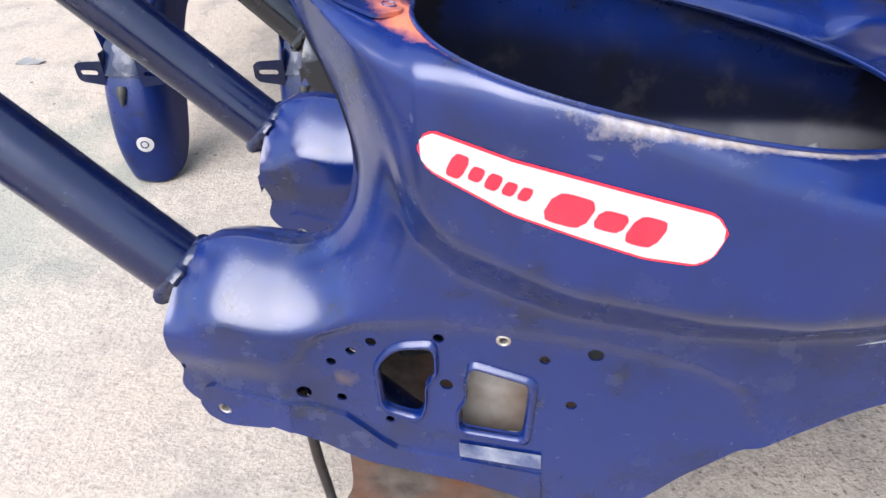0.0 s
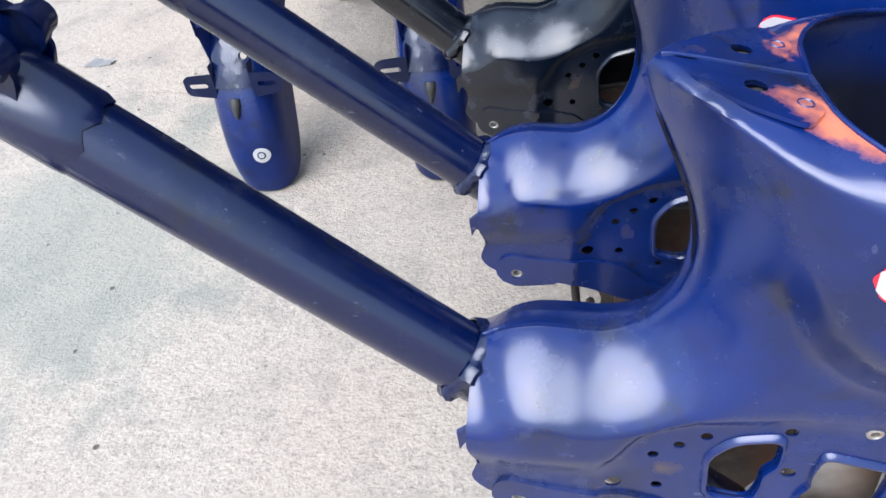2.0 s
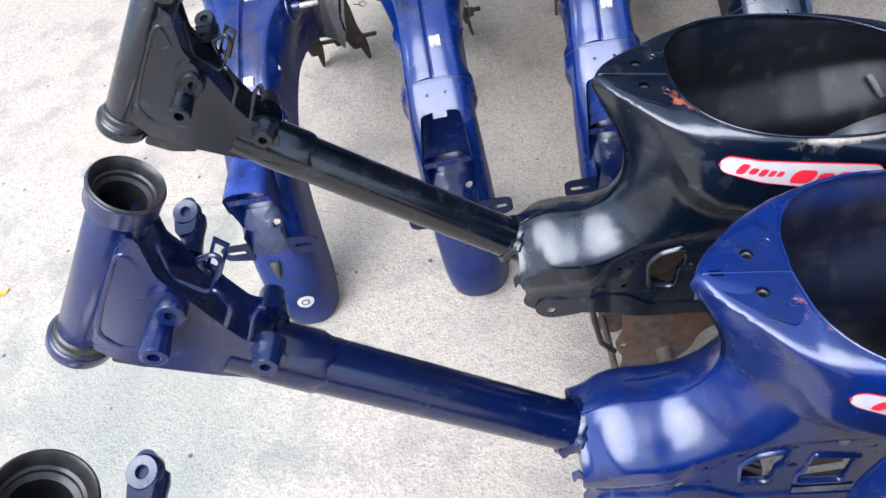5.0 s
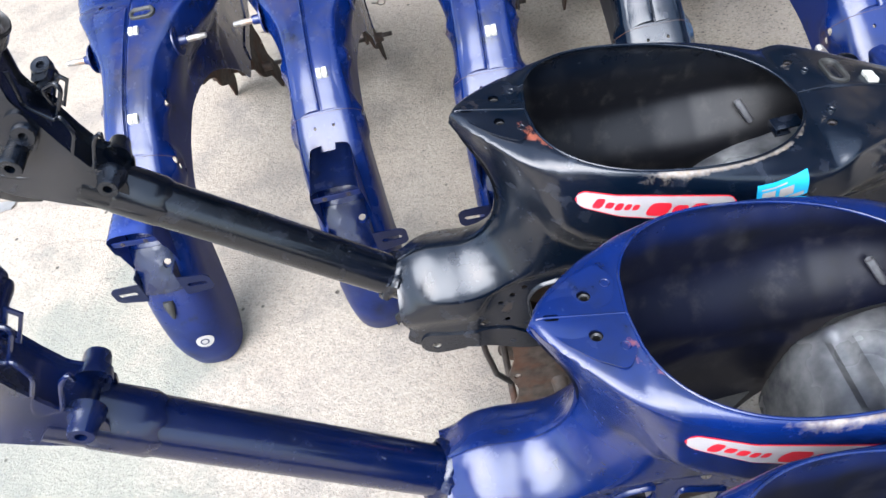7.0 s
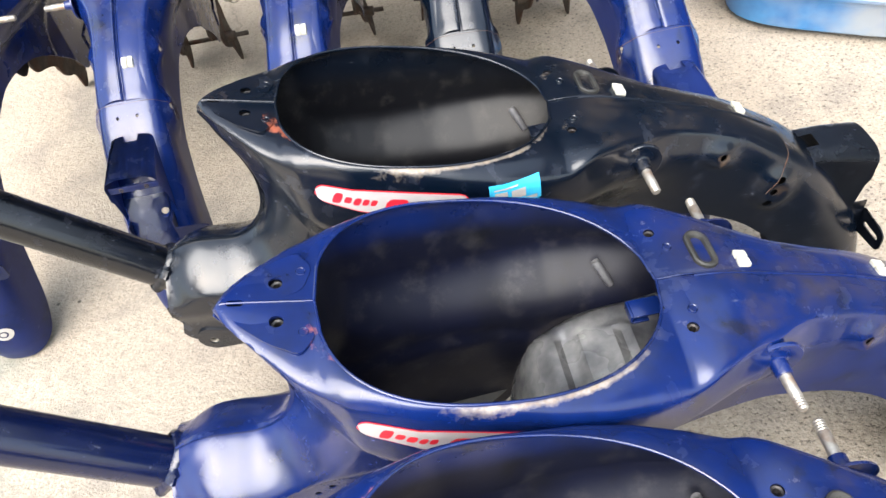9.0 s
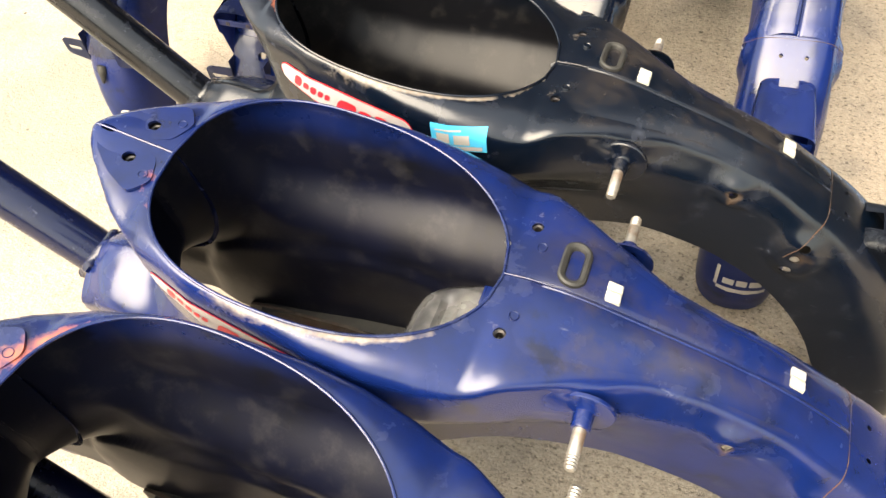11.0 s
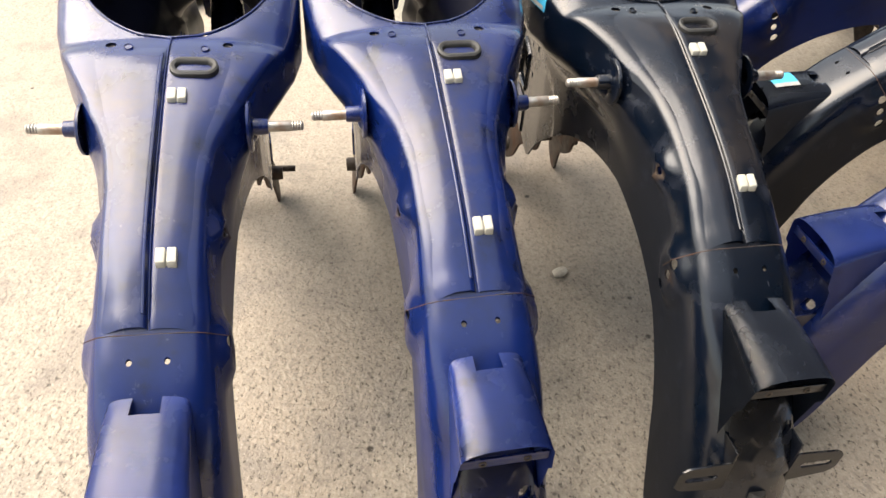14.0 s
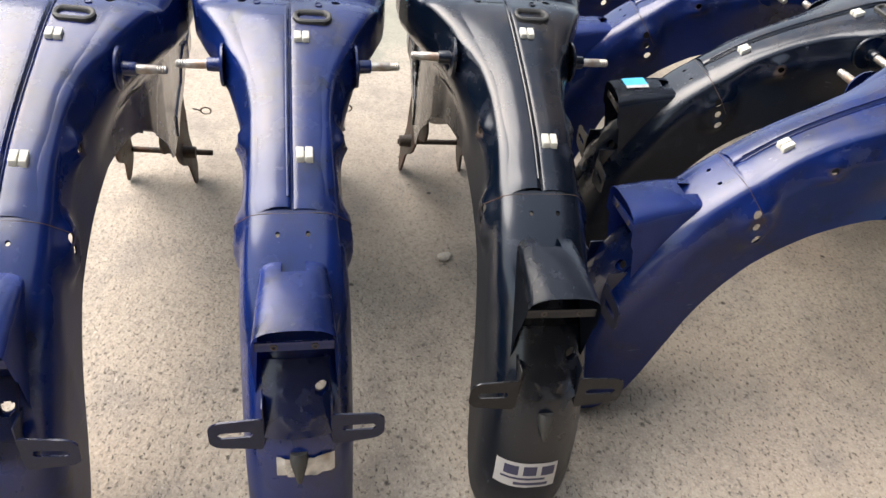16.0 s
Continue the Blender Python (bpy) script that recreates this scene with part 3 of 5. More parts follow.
WINDOW_A = rounded([(-.3125, .248, 0), (-.313, .285, 0), (-.300, .301, 0), (-.275, .306, 0), (-.2755, .282, 0), (-.283, .273, 0), (-.2830, .260, 0), (-.288, .242, 0)], .008)
WINDOW_B = rounded([(-.260, .236, 0), (-.2605, .254, 0), (-.254, .265, 0), (-.255, .275, 0), (-.251, .293, 0), (-.2145, .285, 0), (-.219, .235, 0)], .006)
SIDE_HOLES = [(-.175, .315, .0048), (-.230, .319, .0040), (-.268, .275, .0045), (-.343, .251, .0036), (-.346, .284, .0034), (-.331, .295, .0034), (-.316, .305, .0036), (-.271, .314, .0036), (-.205, .307, .0034), (-.188, .271, .0036), (-.310, .235, .0032), (-.433, .231, .0055), (-.370, .253, .0055)]
BOTH_HOLES = [(.167, .366, .0042), (.240, .316, .0052), (.235, .299, .0046), (.230, .283, .0055)]


def primer_field(x, y, z):
    """Orange primer bared round the front corners of the opening."""
    side = np.where(y < 0, 1.0, 0.7)
    y = -np.abs(y)
    along = np.clip(((x + .288) * .048 + (y + .028) * -.036) / (.048 ** 2 + .036 ** 2), 0, 1)
    away = np.hypot(x - (-.288 + .048 * along), y - (-.028 - .036 * along))
    return side * soft(.026, .006, away) * soft(.024, .014, np.abs(z - (.516 - .235 * (x + .307)))) * (0.8 + 0.25 * along)


def top_z(x, y):
    """Height of the pressing's top at a place of the plan."""
    part_of = OUT[11 * STEPS:32 * STEPS]
    hi = float(np.interp(x, part_of[:, 2][5:], part_of[:, 3][5:]))
    lo = hi - .06
    for _ in range(26):
        mid = (lo + hi) / 2
        if float(half_width(np.array([x]), np.array([mid]))[0]) > abs(y):
            lo = mid
        else:
            hi = mid
    return lo


def cut_body():
    base = new("cut_base", body_mesh())
    bm = bmesh.new()
    prism(bm, [(p[0], p[1]) for p in WINDOW_A], -.09, -.02)
    prism(bm, [(p[0], p[1]) for p in WINDOW_B], -.09, -.02)
    for x, z, r in SIDE_HOLES:
        prism(bm, dots(x, z, r), -.09, -.03)
    for x, z, r in BOTH_HOLES:
        prism(bm, dots(x, z, r), -.09, .09)
    for x, y, z, r in ((-.306, .018, .516, .0052), (-.306, -.018, .516, .0052), (0, .05, .45, .0048), (0, -.05, .45, .0048), (-.018, .028, .45, .0032), (-.018, -.028, .45, .0032), (.269, .0135, .33, .0022), (.269, -.0135, .33, .0022)):
        a = [bm.verts.new(v) for v in ring((x, y, z - .03), (0, 0, 1), r, 14)]
        b = [bm.verts.new(v) for v in ring((x, y, z + .03), (0, 0, 1), r, 14)]
        bm.faces.new(a[::-1])
        bm.faces.new(b)
        for i in range(14):
            bm.faces.new((a[i], a[(i + 1) % 14], b[(i + 1) % 14], b[i]))
    for c, w, r, way in (((-.334, 0, .50), .003, .0030, (0, 0, 1)), ((.30, .021, .23), 0, .0052, (1, 0, 0))):
        a = [bm.verts.new(v + Vector((math.copysign(w, v.x - c[0]), 0, 0))) for v in ring(c, way, r, 16)]
        b = [bm.verts.new(v.co + Vector(way) * .09) for v in a]
        bm.faces.new(a[::-1])
        bm.faces.new(b)
        for i in range(16):
            bm.faces.new((a[i], a[(i + 1) % 16], b[(i + 1) % 16], b[i]))
    bmesh.ops.recalc_face_normals(bm, faces=bm.faces)
    cm = bpy.data.meshes.new("cutter")
    bm.to_mesh(cm)
    bm.free()
    cutter = new("cutter", cm)
    mod = base.modifiers.new("cut", "BOOLEAN")
    mod.operation, mod.solver, mod.object = "DIFFERENCE", "EXACT", cutter
    dg = bpy.context.evaluated_depsgraph_get()
    me = bpy.data.meshes.new_from_object(base.evaluated_get(dg))
    bpy.data.objects.remove(base)
    bpy.data.objects.remove(cutter)
    me.name = "body"
    co = np.empty(len(me.vertices) * 3)
    me.vertices.foreach_get("co", co)
    co = co.reshape(-1, 3)
    x, y, z = co.T
    # wear of the opening's edge, primer and rust: where seat and tank have rubbed
    rim_z = .516 - .235 * (x + .307)
    rim = np.interp(x, UPPER[FRONT_RIM * STEPS:REAR_RIM * STEPS + 1, 0], RIM_HALF[FRONT_RIM * STEPS:REAR_RIM * STEPS + 1], left=0, right=0)
    outside = np.abs(y) - rim
    inside_x = soft(-.29, -.26, x) * soft(.012, -.01, x)
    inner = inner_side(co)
    wear = np.clip(1 - np.abs(outside - .003) / .008, 0, 1) * soft(.028, .012, np.abs(z - rim_z)) * inside_x
    wear = wear * np.where(y < 0, soft(-.25, -.16, x) * 0.95, 0.5 * soft(-.05, -.02, x))
    wear = np.maximum(wear, 0.46 * soft(.050, .012, np.hypot(x - .004, np.abs(y) - .05)) * soft(.03, .01, np.abs(z - .447)))
    primer = primer_field(x, y, z)
    rust = 0.45 * soft(.022, .006, np.hypot(x + .329, y * 0.5)) * soft(.02, .008, np.abs(z - .52))
    rust = np.maximum(rust, 0.5 * soft(.020, .004, np.abs(z - .262)) * soft(.06, .01, np.abs(x + .22)) * (y < 0))
    rust = np.maximum(rust, 0.6 * soft(.020, .004, np.hypot(x + .338, z - .270)) * (y < 0))
    rust = np.maximum(rust, 0.85 * soft(.016, .003, np.hypot(x - .167, z - .364)))
    rust = np.maximum(rust, 0.7 * soft(.03, .004, np.hypot(x - .235, z - .300)))
    for sx, sz, r, k in ((-.200, .258, .020, .50), (-.262, .224, .016, .45), (-.300, .345, .014, .40), (-.118, .300, .018, .42)):
        wear = np.maximum(wear, k * soft(r, .002, np.hypot(x - sx, z - sz)) * (y < 0))
    # the inside gets darker with depth below the opening's edge
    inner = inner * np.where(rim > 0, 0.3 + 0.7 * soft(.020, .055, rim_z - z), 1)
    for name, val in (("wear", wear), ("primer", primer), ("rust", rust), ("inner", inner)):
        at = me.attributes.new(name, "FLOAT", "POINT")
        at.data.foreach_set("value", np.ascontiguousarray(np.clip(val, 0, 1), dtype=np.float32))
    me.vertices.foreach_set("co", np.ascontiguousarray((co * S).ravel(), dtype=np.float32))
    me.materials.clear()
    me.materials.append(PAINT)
    me.polygons.foreach_set("use_smooth", [True] * len(me.polygons))
    me.polygons.foreach_set("material_index", [0] * len(me.polygons))
    me.set_sharp_from_angle(angle=radians(42))
    me.update()
    return me


def patch(bm, x0, x1, nx, edges, lift, side=-1, nz=6):
    """A skin that lies on the side of the pressing between two z edges of x."""
    rows = []
    for i in range(nx + 1):
        x = x0 + (x1 - x0) * i / nx
        lo, hi = edges(x)
        zs = np.linspace(lo, hi, nz + 1)
        ys = half_width(np.full(nz + 1, x), zs) + lift
        rows.append([bm.verts.new((x, side * yy, zz)) for yy, zz in zip(ys, zs)])
    for a, b in zip(rows, rows[1:]):
        for j in range(nz):
            bm.faces.new((a[j], b[j], b[j + 1], a[j + 1]))


def badge_edges(inset, dx=0.0, dz=0.0):
    def edges(x):
        x = x - dx
        t = np.clip((x + .267) / .141, 0, 1)
        top = np.interp(x, [-.267, -.258, -.13, -.126], [.468, .470, .4435, .437])
        low = np.interp(x, [-.267, -.262, -.225, -.19, -.16, -.138, -.130, -.126], [.4500, .4475, .4335, .4235, .416, .4150, .4195, .431])
        pad = inset
        end = np.clip(min(x + .267, -.126 - x) / .010, 0, 1)
        end = (1 - (1 - end) ** 2.2) ** .45
        mid = (top + low) / 2
        h = max((top - low) / 2 - pad, 0) * (0.12 + 0.88 * end)
        return mid - h + dz, mid + h + dz
    return edges


def add_badge(thing, face, dx, dz):
    """Long badge on the flank: a red border, a pale field and red lettering shapes left plain."""
    bm = bmesh.new()
    patch(bm, -.267 + dx, -.126 + dx, 40, badge_edges(0, dx, dz), .0005)
    badge = part("badge", bm, RED, thing, "long pale badge with a red border and red marks")
    bm = bmesh.new()
    patch(bm, -.2655 + dx, -.1275 + dx, 40, badge_edges(.0014, dx, dz), .0009)
    part("field", bm, face, badge)
    # plain slanted blocks in place of a small and a large word
    marks = [(-.2510, .0080, .0140), (-.2410, .0064, .0085), (-.2330, .0066, .0095), (-.2248, .0056, .0080), (-.2175, .0054, .0075), (-.2045, .0195, .0175), (-.1825, .0130, .0112), (-.1675, .0140, .0165)]
    for x, w, h in marks:
        x += dx
        mid = sum(badge_edges(0, dx, dz)(x + w / 2)) / 2 - .0002
        bm = bmesh.new()
        rows = []
        for i in range(9):
            u = i / 8
            row = []
            for j in range(9):
                q = j / 8 - .5
                e = .5 * (1 - abs(2 * u - 1) ** 4) ** .25 if 0 < u < 1 else .22
                xx = x + w * u + h * q * 2 * e * .45
                zz = mid - .20 * (xx - x) + h * q * 2 * e
                row.append(bm.verts.new((xx, -float(half_width(np.array([xx]), np.array([zz]))[0]) - .0013, zz)))
            rows.append(row)
        for p, q in zip(rows, rows[1:]):
            for j in range(8):
                bm.faces.new((p[j], q[j], q[j + 1], p[j + 1]))
        part("mark", bm, RED, badge)
    return badge


def tail_point(deg, y, lift=0.0):
    """A point of the tail's outside at an angle round the axle and a breadth."""
    a = radians(deg)
    lo, hi = .30, .36
    for _ in range(15):
        r = (lo + hi) / 2
        w = float(half_width(np.array([AXLE[0] + r * math.cos(a)]), np.array([AXLE[1] + r * math.sin(a)]))[0])
        ro = float(np.interp(deg, *TAIL_ARC))
        if r > ro or w < abs(y):
            hi = r
        else:
            lo = r
    r = lo + lift
    return (AXLE[0] + r * math.cos(a), y, AXLE[1] + r * math.sin(a))


def tail_skin(bm, d0, d1, y0, y1, lift, n=8, clip=None):
    rows = [[bm.verts.new(tail_point(d0 + (d1 - d0) * j / n, y0 + (y1 - y0) * i / n, lift)) for j in range(n + 1)] for i in range(n + 1)]
    for a, b in zip(rows, rows[1:]):
        for j in range(n):
            bm.faces.new((a[j], b[j], b[j + 1], a[j + 1]))


def build_frame():
    thing = new("scooter_frame")
    body = new("body", cut_body())
    body.parent = thing

    # main tube and collar weld
    ax = Vector((-.715, 0, .570)) - Vector((-.452, 0, .307))  # up the main tube
    bm = bmesh.new()
    lathe(bm, (-.284, 0, .1385), ax, [(0, .0), (0, .0240), (.592, .0240), (.592, 0)], 40)
    part("main_tube", bm, ENAMEL, thing)
    bm = bmesh.new()
    rows = []
    for d, k in ((-.004, .0232), (.000, .0278), (.004, .0290), (.008, .0272), (.010, .0242)):
        c = Vector((-.4525, 0, .3085)) + ax.normalized() * (d + .012)
        rows.append([bm.verts.new(c + (v - c) * (1 + .10 * math.sin(5 * i) * math.sin(2.3 * i))) for i, v in enumerate(ring(c, ax, k, 36))])
    for a, b in zip(rows, rows[1:]):
        for i in range(36):
            bm.faces.new((a[i], a[(i + 1) % 36], b[(i + 1) % 36], b[i]))
    part("weld_collar", bm, ENAMEL, thing, "uneven welded collar round the tube end")
    # closing plate of the neck round the tube
    bm = bmesh.new()
    ol = [(-.4605, y, z) for y, z in ((-.034, .262), (.034, .262), (.038, .290), (.031, .308), (.015, .325), (0, .333), (-.015, .325), (-.031, .308), (-.038, .290))]
    ol = [(x + (z - .262) * .10, y, z) for x, y, z in ol]
    sheet(bm, rounded(ol, .006), (1, 0, 0), .002)
    part("neck_plate", bm, ENAMEL, thing)
    bm = bmesh.new()
    hook = [(-.462, -.036, .292), (-.470, -.036, .286), (-.470, -.036, .268), (-.465, -.036, .276), (-.456, -.036, .268)]
    sheet(bm, hook, (0, 1, 0), .003)
    part("torn_tab", bm, ENAMEL, thing)

    # neck flange seam over the neck and up the throat
    bm = bmesh.new()
    pts = [(p[0], 0, p[1]) for p in UPPER[2:STEPS * 11:2]]
    sweep(bm, [(x, y, z + .0002) for x, y, z in pts], .0016, 8)
    part("throat_seam", bm, ENAMEL, thing)
    # the far half laps over the near one along neck and throat
    bm = bmesh.new()
    rows = []
    keys = list(range(3, STEPS * 9, 2))
    for k, i in enumerate(keys):
        px, pz = UPPER[i]
        tx, tz = UPPER[i + 1] - UPPER[i - 1]
        ln = math.hypot(tx, tz)
        nx, nz = tz / ln, -tx / ln
        ends = soft(0, 2, k) * soft(len(keys) - 1, len(keys) - 6, k)
        row = [bm.verts.new((px + nx * .002, -.0022, pz + nz * .002))]
        for u in np.linspace(0, 1, 12):
            d = .0001 + .020 * u * u
            y = -.0022 if u == 0 else float(half_width(np.array([px + nx * d]), np.array([pz + nz * d]))[0])
            out = .0030 * ends * (1 - u) + .0004 - .0010 * u
            row.append(bm.verts.new((px + nx * (d - out), min(y, .030) + (out if u > .4 else 0) * .3, pz + nz * (d - out))))
        rows.append(row)
    for a, b in zip(rows, rows[1:]):
        for j in range(len(a) - 1):
            bm.faces.new((a[j], b[j], b[j + 1], a[j + 1]))
    part("neck_lap", bm, ENAMEL, thing)
    # centre seam of the seat section and the joint to the tail
    bm = bmesh.new()
    sweep(bm, [(p[0], 0, p[1] + .0010) for p in UPPER[REAR_RIM * STEPS:32 * STEPS] if p[0] < .2515], .0008, 8)
    part("centre_seam", bm, ENAMEL, thing)
    # both halves of the seat panel have a rolled edge beside the seam; one stands higher
    for side, rise in ((-1, .0046), (1, .0022)):
        xs = np.linspace(.006, .2505, 60)
        grid = []
        for x in xs:
            wide = .90 * float(half_width(np.array([x]), np.array([top_z(x, .002) - .012]))[0])
            up = rise * soft(.004, .026, x)
            row = [(side * .0006, top_z(x, .0012) - .0012)]
            for t in np.linspace(0, 1, 7):
                y = .0006 + .0058 * (1 - math.cos(t * math.pi / 2))
                row.append((side * y, top_z(x, y) + up * math.sin(t * math.pi / 2)))
            for u in np.linspace(.12, 1, 12):
                y = .0064 + (wide - .0064) * u
                row.append((side * y, top_z(x, y) + up * soft(1, .20, u) - .0008 * u))
            grid.append(row)
        grid = np.array(grid)
        padded = np.concatenate([grid[:1]] * 4 + [grid] + [grid[-1:]] * 4)
        even = sum(padded[k:k + len(grid)] for k in range(9)) / 9
        blend = np.minimum(1, np.minimum(np.arange(len(xs)), np.arange(len(xs))[::-1]) / 5)[:, None, None]
        grid = grid + (even - grid) * blend
        bm = bmesh.new()
        rows = [[bm.verts.new((x, y, z)) for y, z in row] for x, row in zip(xs, grid.tolist())]
        for a, b in zip(rows, rows[1:]):
            for j in range(len(a) - 1):
                bm.faces.new((a[j], b[j], b[j + 1], a[j + 1]))
        part("lapped_panel", bm, ENAMEL, thing)
        if side < 0:
            bm = bmesh.new()
            sweep(bm, [(x, row[5][0], row[5][1] + .0002) for x, row in list(zip(xs, grid.tolist()))[3:-2]], .0014, 8)
            part("panel_edge", bm, ENAMEL, thing)
    bm = bmesh.new()
    zt = float(np.interp(.2525, UPPER[REAR_RIM * STEPS:32 * STEPS, 0], UPPER[REAR_RIM * STEPS:32 * STEPS, 1]))
    pts = []
    for u in np.linspace(-1, 1, 49):
        xx, zz = .2525 - .028 * u * u, zt - .0003 - .042 * u * u
        pts.append((xx, math.copysign(float(half_width(np.array([xx]), np.array([zz]))[0]), u), zz))
    sweep(bm, pts, .0004, 6)
    part("tail_joint", bm, RUSTY, thing, "rusty joint line")

    bm = bmesh.new()
    sweep(bm, [(p[0], 0, p[1] + .0001) for p in UPPER[12 * STEPS:FRONT_RIM * STEPS + 1]], .0011, 8)
    part("nose_seam", bm, ENAMEL, thing)

    for x, y in ((-.2885, .0285), (-.2885, -.0285), (.008, .031), (.005, -.034)):
        bm = bmesh.new()
        zz = top_z(x, y)
        lathe(bm, (x, y, zz - .004), (.2, 0, 1), [(0, .0040), (.0052, .0040), (.0058, .0036), (.0050, .0030), (.0050, 0)], 16)
        part("plug", bm, ENAMEL, thing)

    # rolled bead round the tank opening
    bm = bmesh.new()
    ring_x = [(UPPER[i, 0], RIM_HALF[i], UPPER[i, 1] + .0004) for i in range(FRONT_RIM * STEPS, REAR_RIM * STEPS + 1)]
    sweep(bm, [(x, -y, z) for x, y, z in ring_x] + [(x, y, z) for x, y, z in ring_x[-2::-1]], .0013, 8)
    part("rim_bead", bm, ENAMEL, thing)

    # head tube with its bearing cups, hollow
    top, bot = Vector((-.688, 0, .7275)), Vector((-.807, 0, .5895))
    axis = bot - top
    L = axis.length
    bm = bmesh.new()
    lathe(bm, top, axis, [(.012, .0170), (.016, .0188), (L - .016, .0188), (L - .012, .0170)], 40)
    head = part("head_tube", bm, ENAMEL, thing)
    bm = bmesh.new()
    lathe(bm, top, axis, [(.0012, .0222), (.002, .0231), (.004, .0226), (.015, .0226), (.018, .0218), (.020, .0186)], 48)
    part("upper_cup", bm, [ENAMEL], head)
    bm = bmesh.new()
    lathe(bm, top, axis, [(.0022, .0228), (-.0002, .0226), (-.0010, .0216), (.0002, .0206), (.0049, .0188), (.0080, .0186), (.0092, .0172), (.0120, .0170), (.0135, .0143), (.060, .0143), (.060, 0)], 48)
    part("bearing_race", bm, HEADSTEEL, head, "dark greasy steel bearing race with a worn lip")
    bm = bmesh.new()
    lathe(bm, top, axis, [(L - .0150, .0186), (L - .0140, .0225), (L - .0125, .0240), (L - .0110, .0244), (L - .0030, .0244), (L - .0015, .0238), (L, .0215), (L, .0145), (L - .012, .0145)], 48)
    part("lower_cup", bm, ENAMEL, head)
    bm = bmesh.new()
    lathe(bm, top, axis, [(L - .0235, .0184), (L - .0215, .0204), (L - .0165, .0208), (L - .0150, .0226), (L - .0132, .0230), (L - .0128, .0180)], 40)
    part("grease_ring", bm, HEADSTEEL, head, "black greasy ring over the lower cup")

    # gusset box between head tube and main tube
    bm = bmesh.new()
    outline = [(-.698, .706), (-.694, .700), (-.7005, .664), (-.6915, .634), (-.684, .602), (-.677, .580), (-.663, .570), (-.657, .552), (-.665, .533), (-.684, .5265), (-.716, .544), (-.756, .570), (-.774, .587), (-.782, .605), (-.762, .636), (-.727, .676)]
    # a folded web sunk between two side plates
    rows = []
    for y in (-.0185, .0185):
        rows.append([bm.verts.new((-.722 + (x + .722) * (.86 if x > -.702 else .97), y, .600 + (z - .600) * .97)) for x, z in outline])
    for i in range(len(outline)):
        j = (i + 1) % len(outline)
        bm.faces.new((rows[0][i], rows[0][j], rows[1][j], rows[1][i]))
    for s in (-1, 1):
        sheet(bm, rounded([(x, s * .0175, z) for x, z in outline], .004, 2), (0, s, 0), .0032)
    part("gusset", bm, ENAMEL, thing)
    # pressed rib that frames the flat of each side plate, and the bead that welds it to the head tube
    for s in (-1, 1):
        bm = bmesh.new()
        sweep(bm, rounded_path([(-.7075, s * .0185, .660), (-.706, s * .0198, .692), (-.714, s * .0200, .690), (-.746, s * .0200, .652), (-.768, s * .0200, .622), (-.764, s * .0200, .602), (-.742, s * .0195, .588), (-.718, s * .0180, .580)], .008), .0021, 8)
        part("pressed_rib", bm, ENAMEL, thing)
        bm = bmesh.new()
        pts = [(-.699 - .078 * t + .0012 * math.sin(31 * t), s * (.0178 + .0009 * math.sin(47 * t)), .706 - .094 * t) for t in np.linspace(0, 1, 40)]
        sweep(bm, pts, .0022, 6)
        part("weld_bead", bm, ENAMEL, thing)
    # cover lugs and stubs on both sides
    barrel = [(0, .0095), (.003, .0090), (.027, .0098), (.0295, .0090), (.0300, .0075), (.0295, .0042), (.021, .0038), (.021, 0)]
    for s in (-1, 1):
        bm = bmesh.new()
        if s < 0:
            lathe(bm, (-.7215, -.020, .6195), (0, -1, 0), [(d, r * 1.05) for d, r in barrel], 22)
        else:
            lathe(bm, (-.6965, .016, .6375), (0, 1, .10), [(0, .0105), (.004, .0085), (.018, .0078), (.030, .0090), (.036, .0080), (.036, 0)], 22)
        lug = part("lug", bm, ENAMEL, thing)
        bm = bmesh.new()
        if s < 0:
            sheet(bm, rounded([(-.6955, -.018, .655), (-.711, -.018, .655), (-.734, -.018, .627), (-.731, -.018, .607), (-.716, -.018, .605), (-.695, -.018, .628)], .008), (0, -1, 0), .0065)
        else:
            sheet(bm, rounded([(-.7065, .046, .641), (-.702, .060, .644), (-.692, .060, .644), (-.6885, .046, .641), (-.6905, .030, .638), (-.7045, .030, .638)], .005), (0, 0, 1), .0105)
        part("tab", bm, ENAMEL, lug)
        bm = bmesh.new()
        if s < 0:
            lathe(bm, (-.7055, -.020, .6335), (.06, -1, .10), [(0, .0108), (.008, .0106), (.0098, .0094), (.0098, .0040), (.003, .0036), (.003, 0)], 20)
        else:
            lathe(bm, (-.6973, .049, .6485), (.1, -.35, .93), [(0, .0098), (.0048, .0098), (.0062, .0088), (.0058, .0040), (.001, .0036), (.001, 0)], 20)
        part("boss", bm, ENAMEL, lug)
        bm = bmesh.new()
        lathe(bm, (-.668, s * .012, .562), (0, s, .05), [(0, .0135), (.009, .0125), (.012, .0105), (.0205, .0100), (.023, .0090), (.023, .0042), (.014, .0042), (.014, 0)], 22)
        part("stub", bm, ENAMEL, thing)
    bm = bmesh.new()
    rows = []
    for d, r in ((-.014, .0242), (-.010, .0256), (.018, .0259), (.028, .0260), (.034, .0241)):
        c = Vector((-.672, 0, .5285)) - ax.normalized() * d
        rows.append([bm.verts.new(v - ax.normalized() * (.006 * math.sin(3.1 * i) * math.sin(1.7 * i) * (d > .02))) for i, v in enumerate(ring(c, ax, r, 32))])
    for a, b in zip(rows, rows[1:]):
        for i in range(32):
            bm.faces.new((a[i], a[(i + 1) % 32], b[(i + 1) % 32], b[i]))
    part("tube_sleeve", bm, ENAMEL, thing, "sleeve with a ragged weld edge")
    bm = bmesh.new()
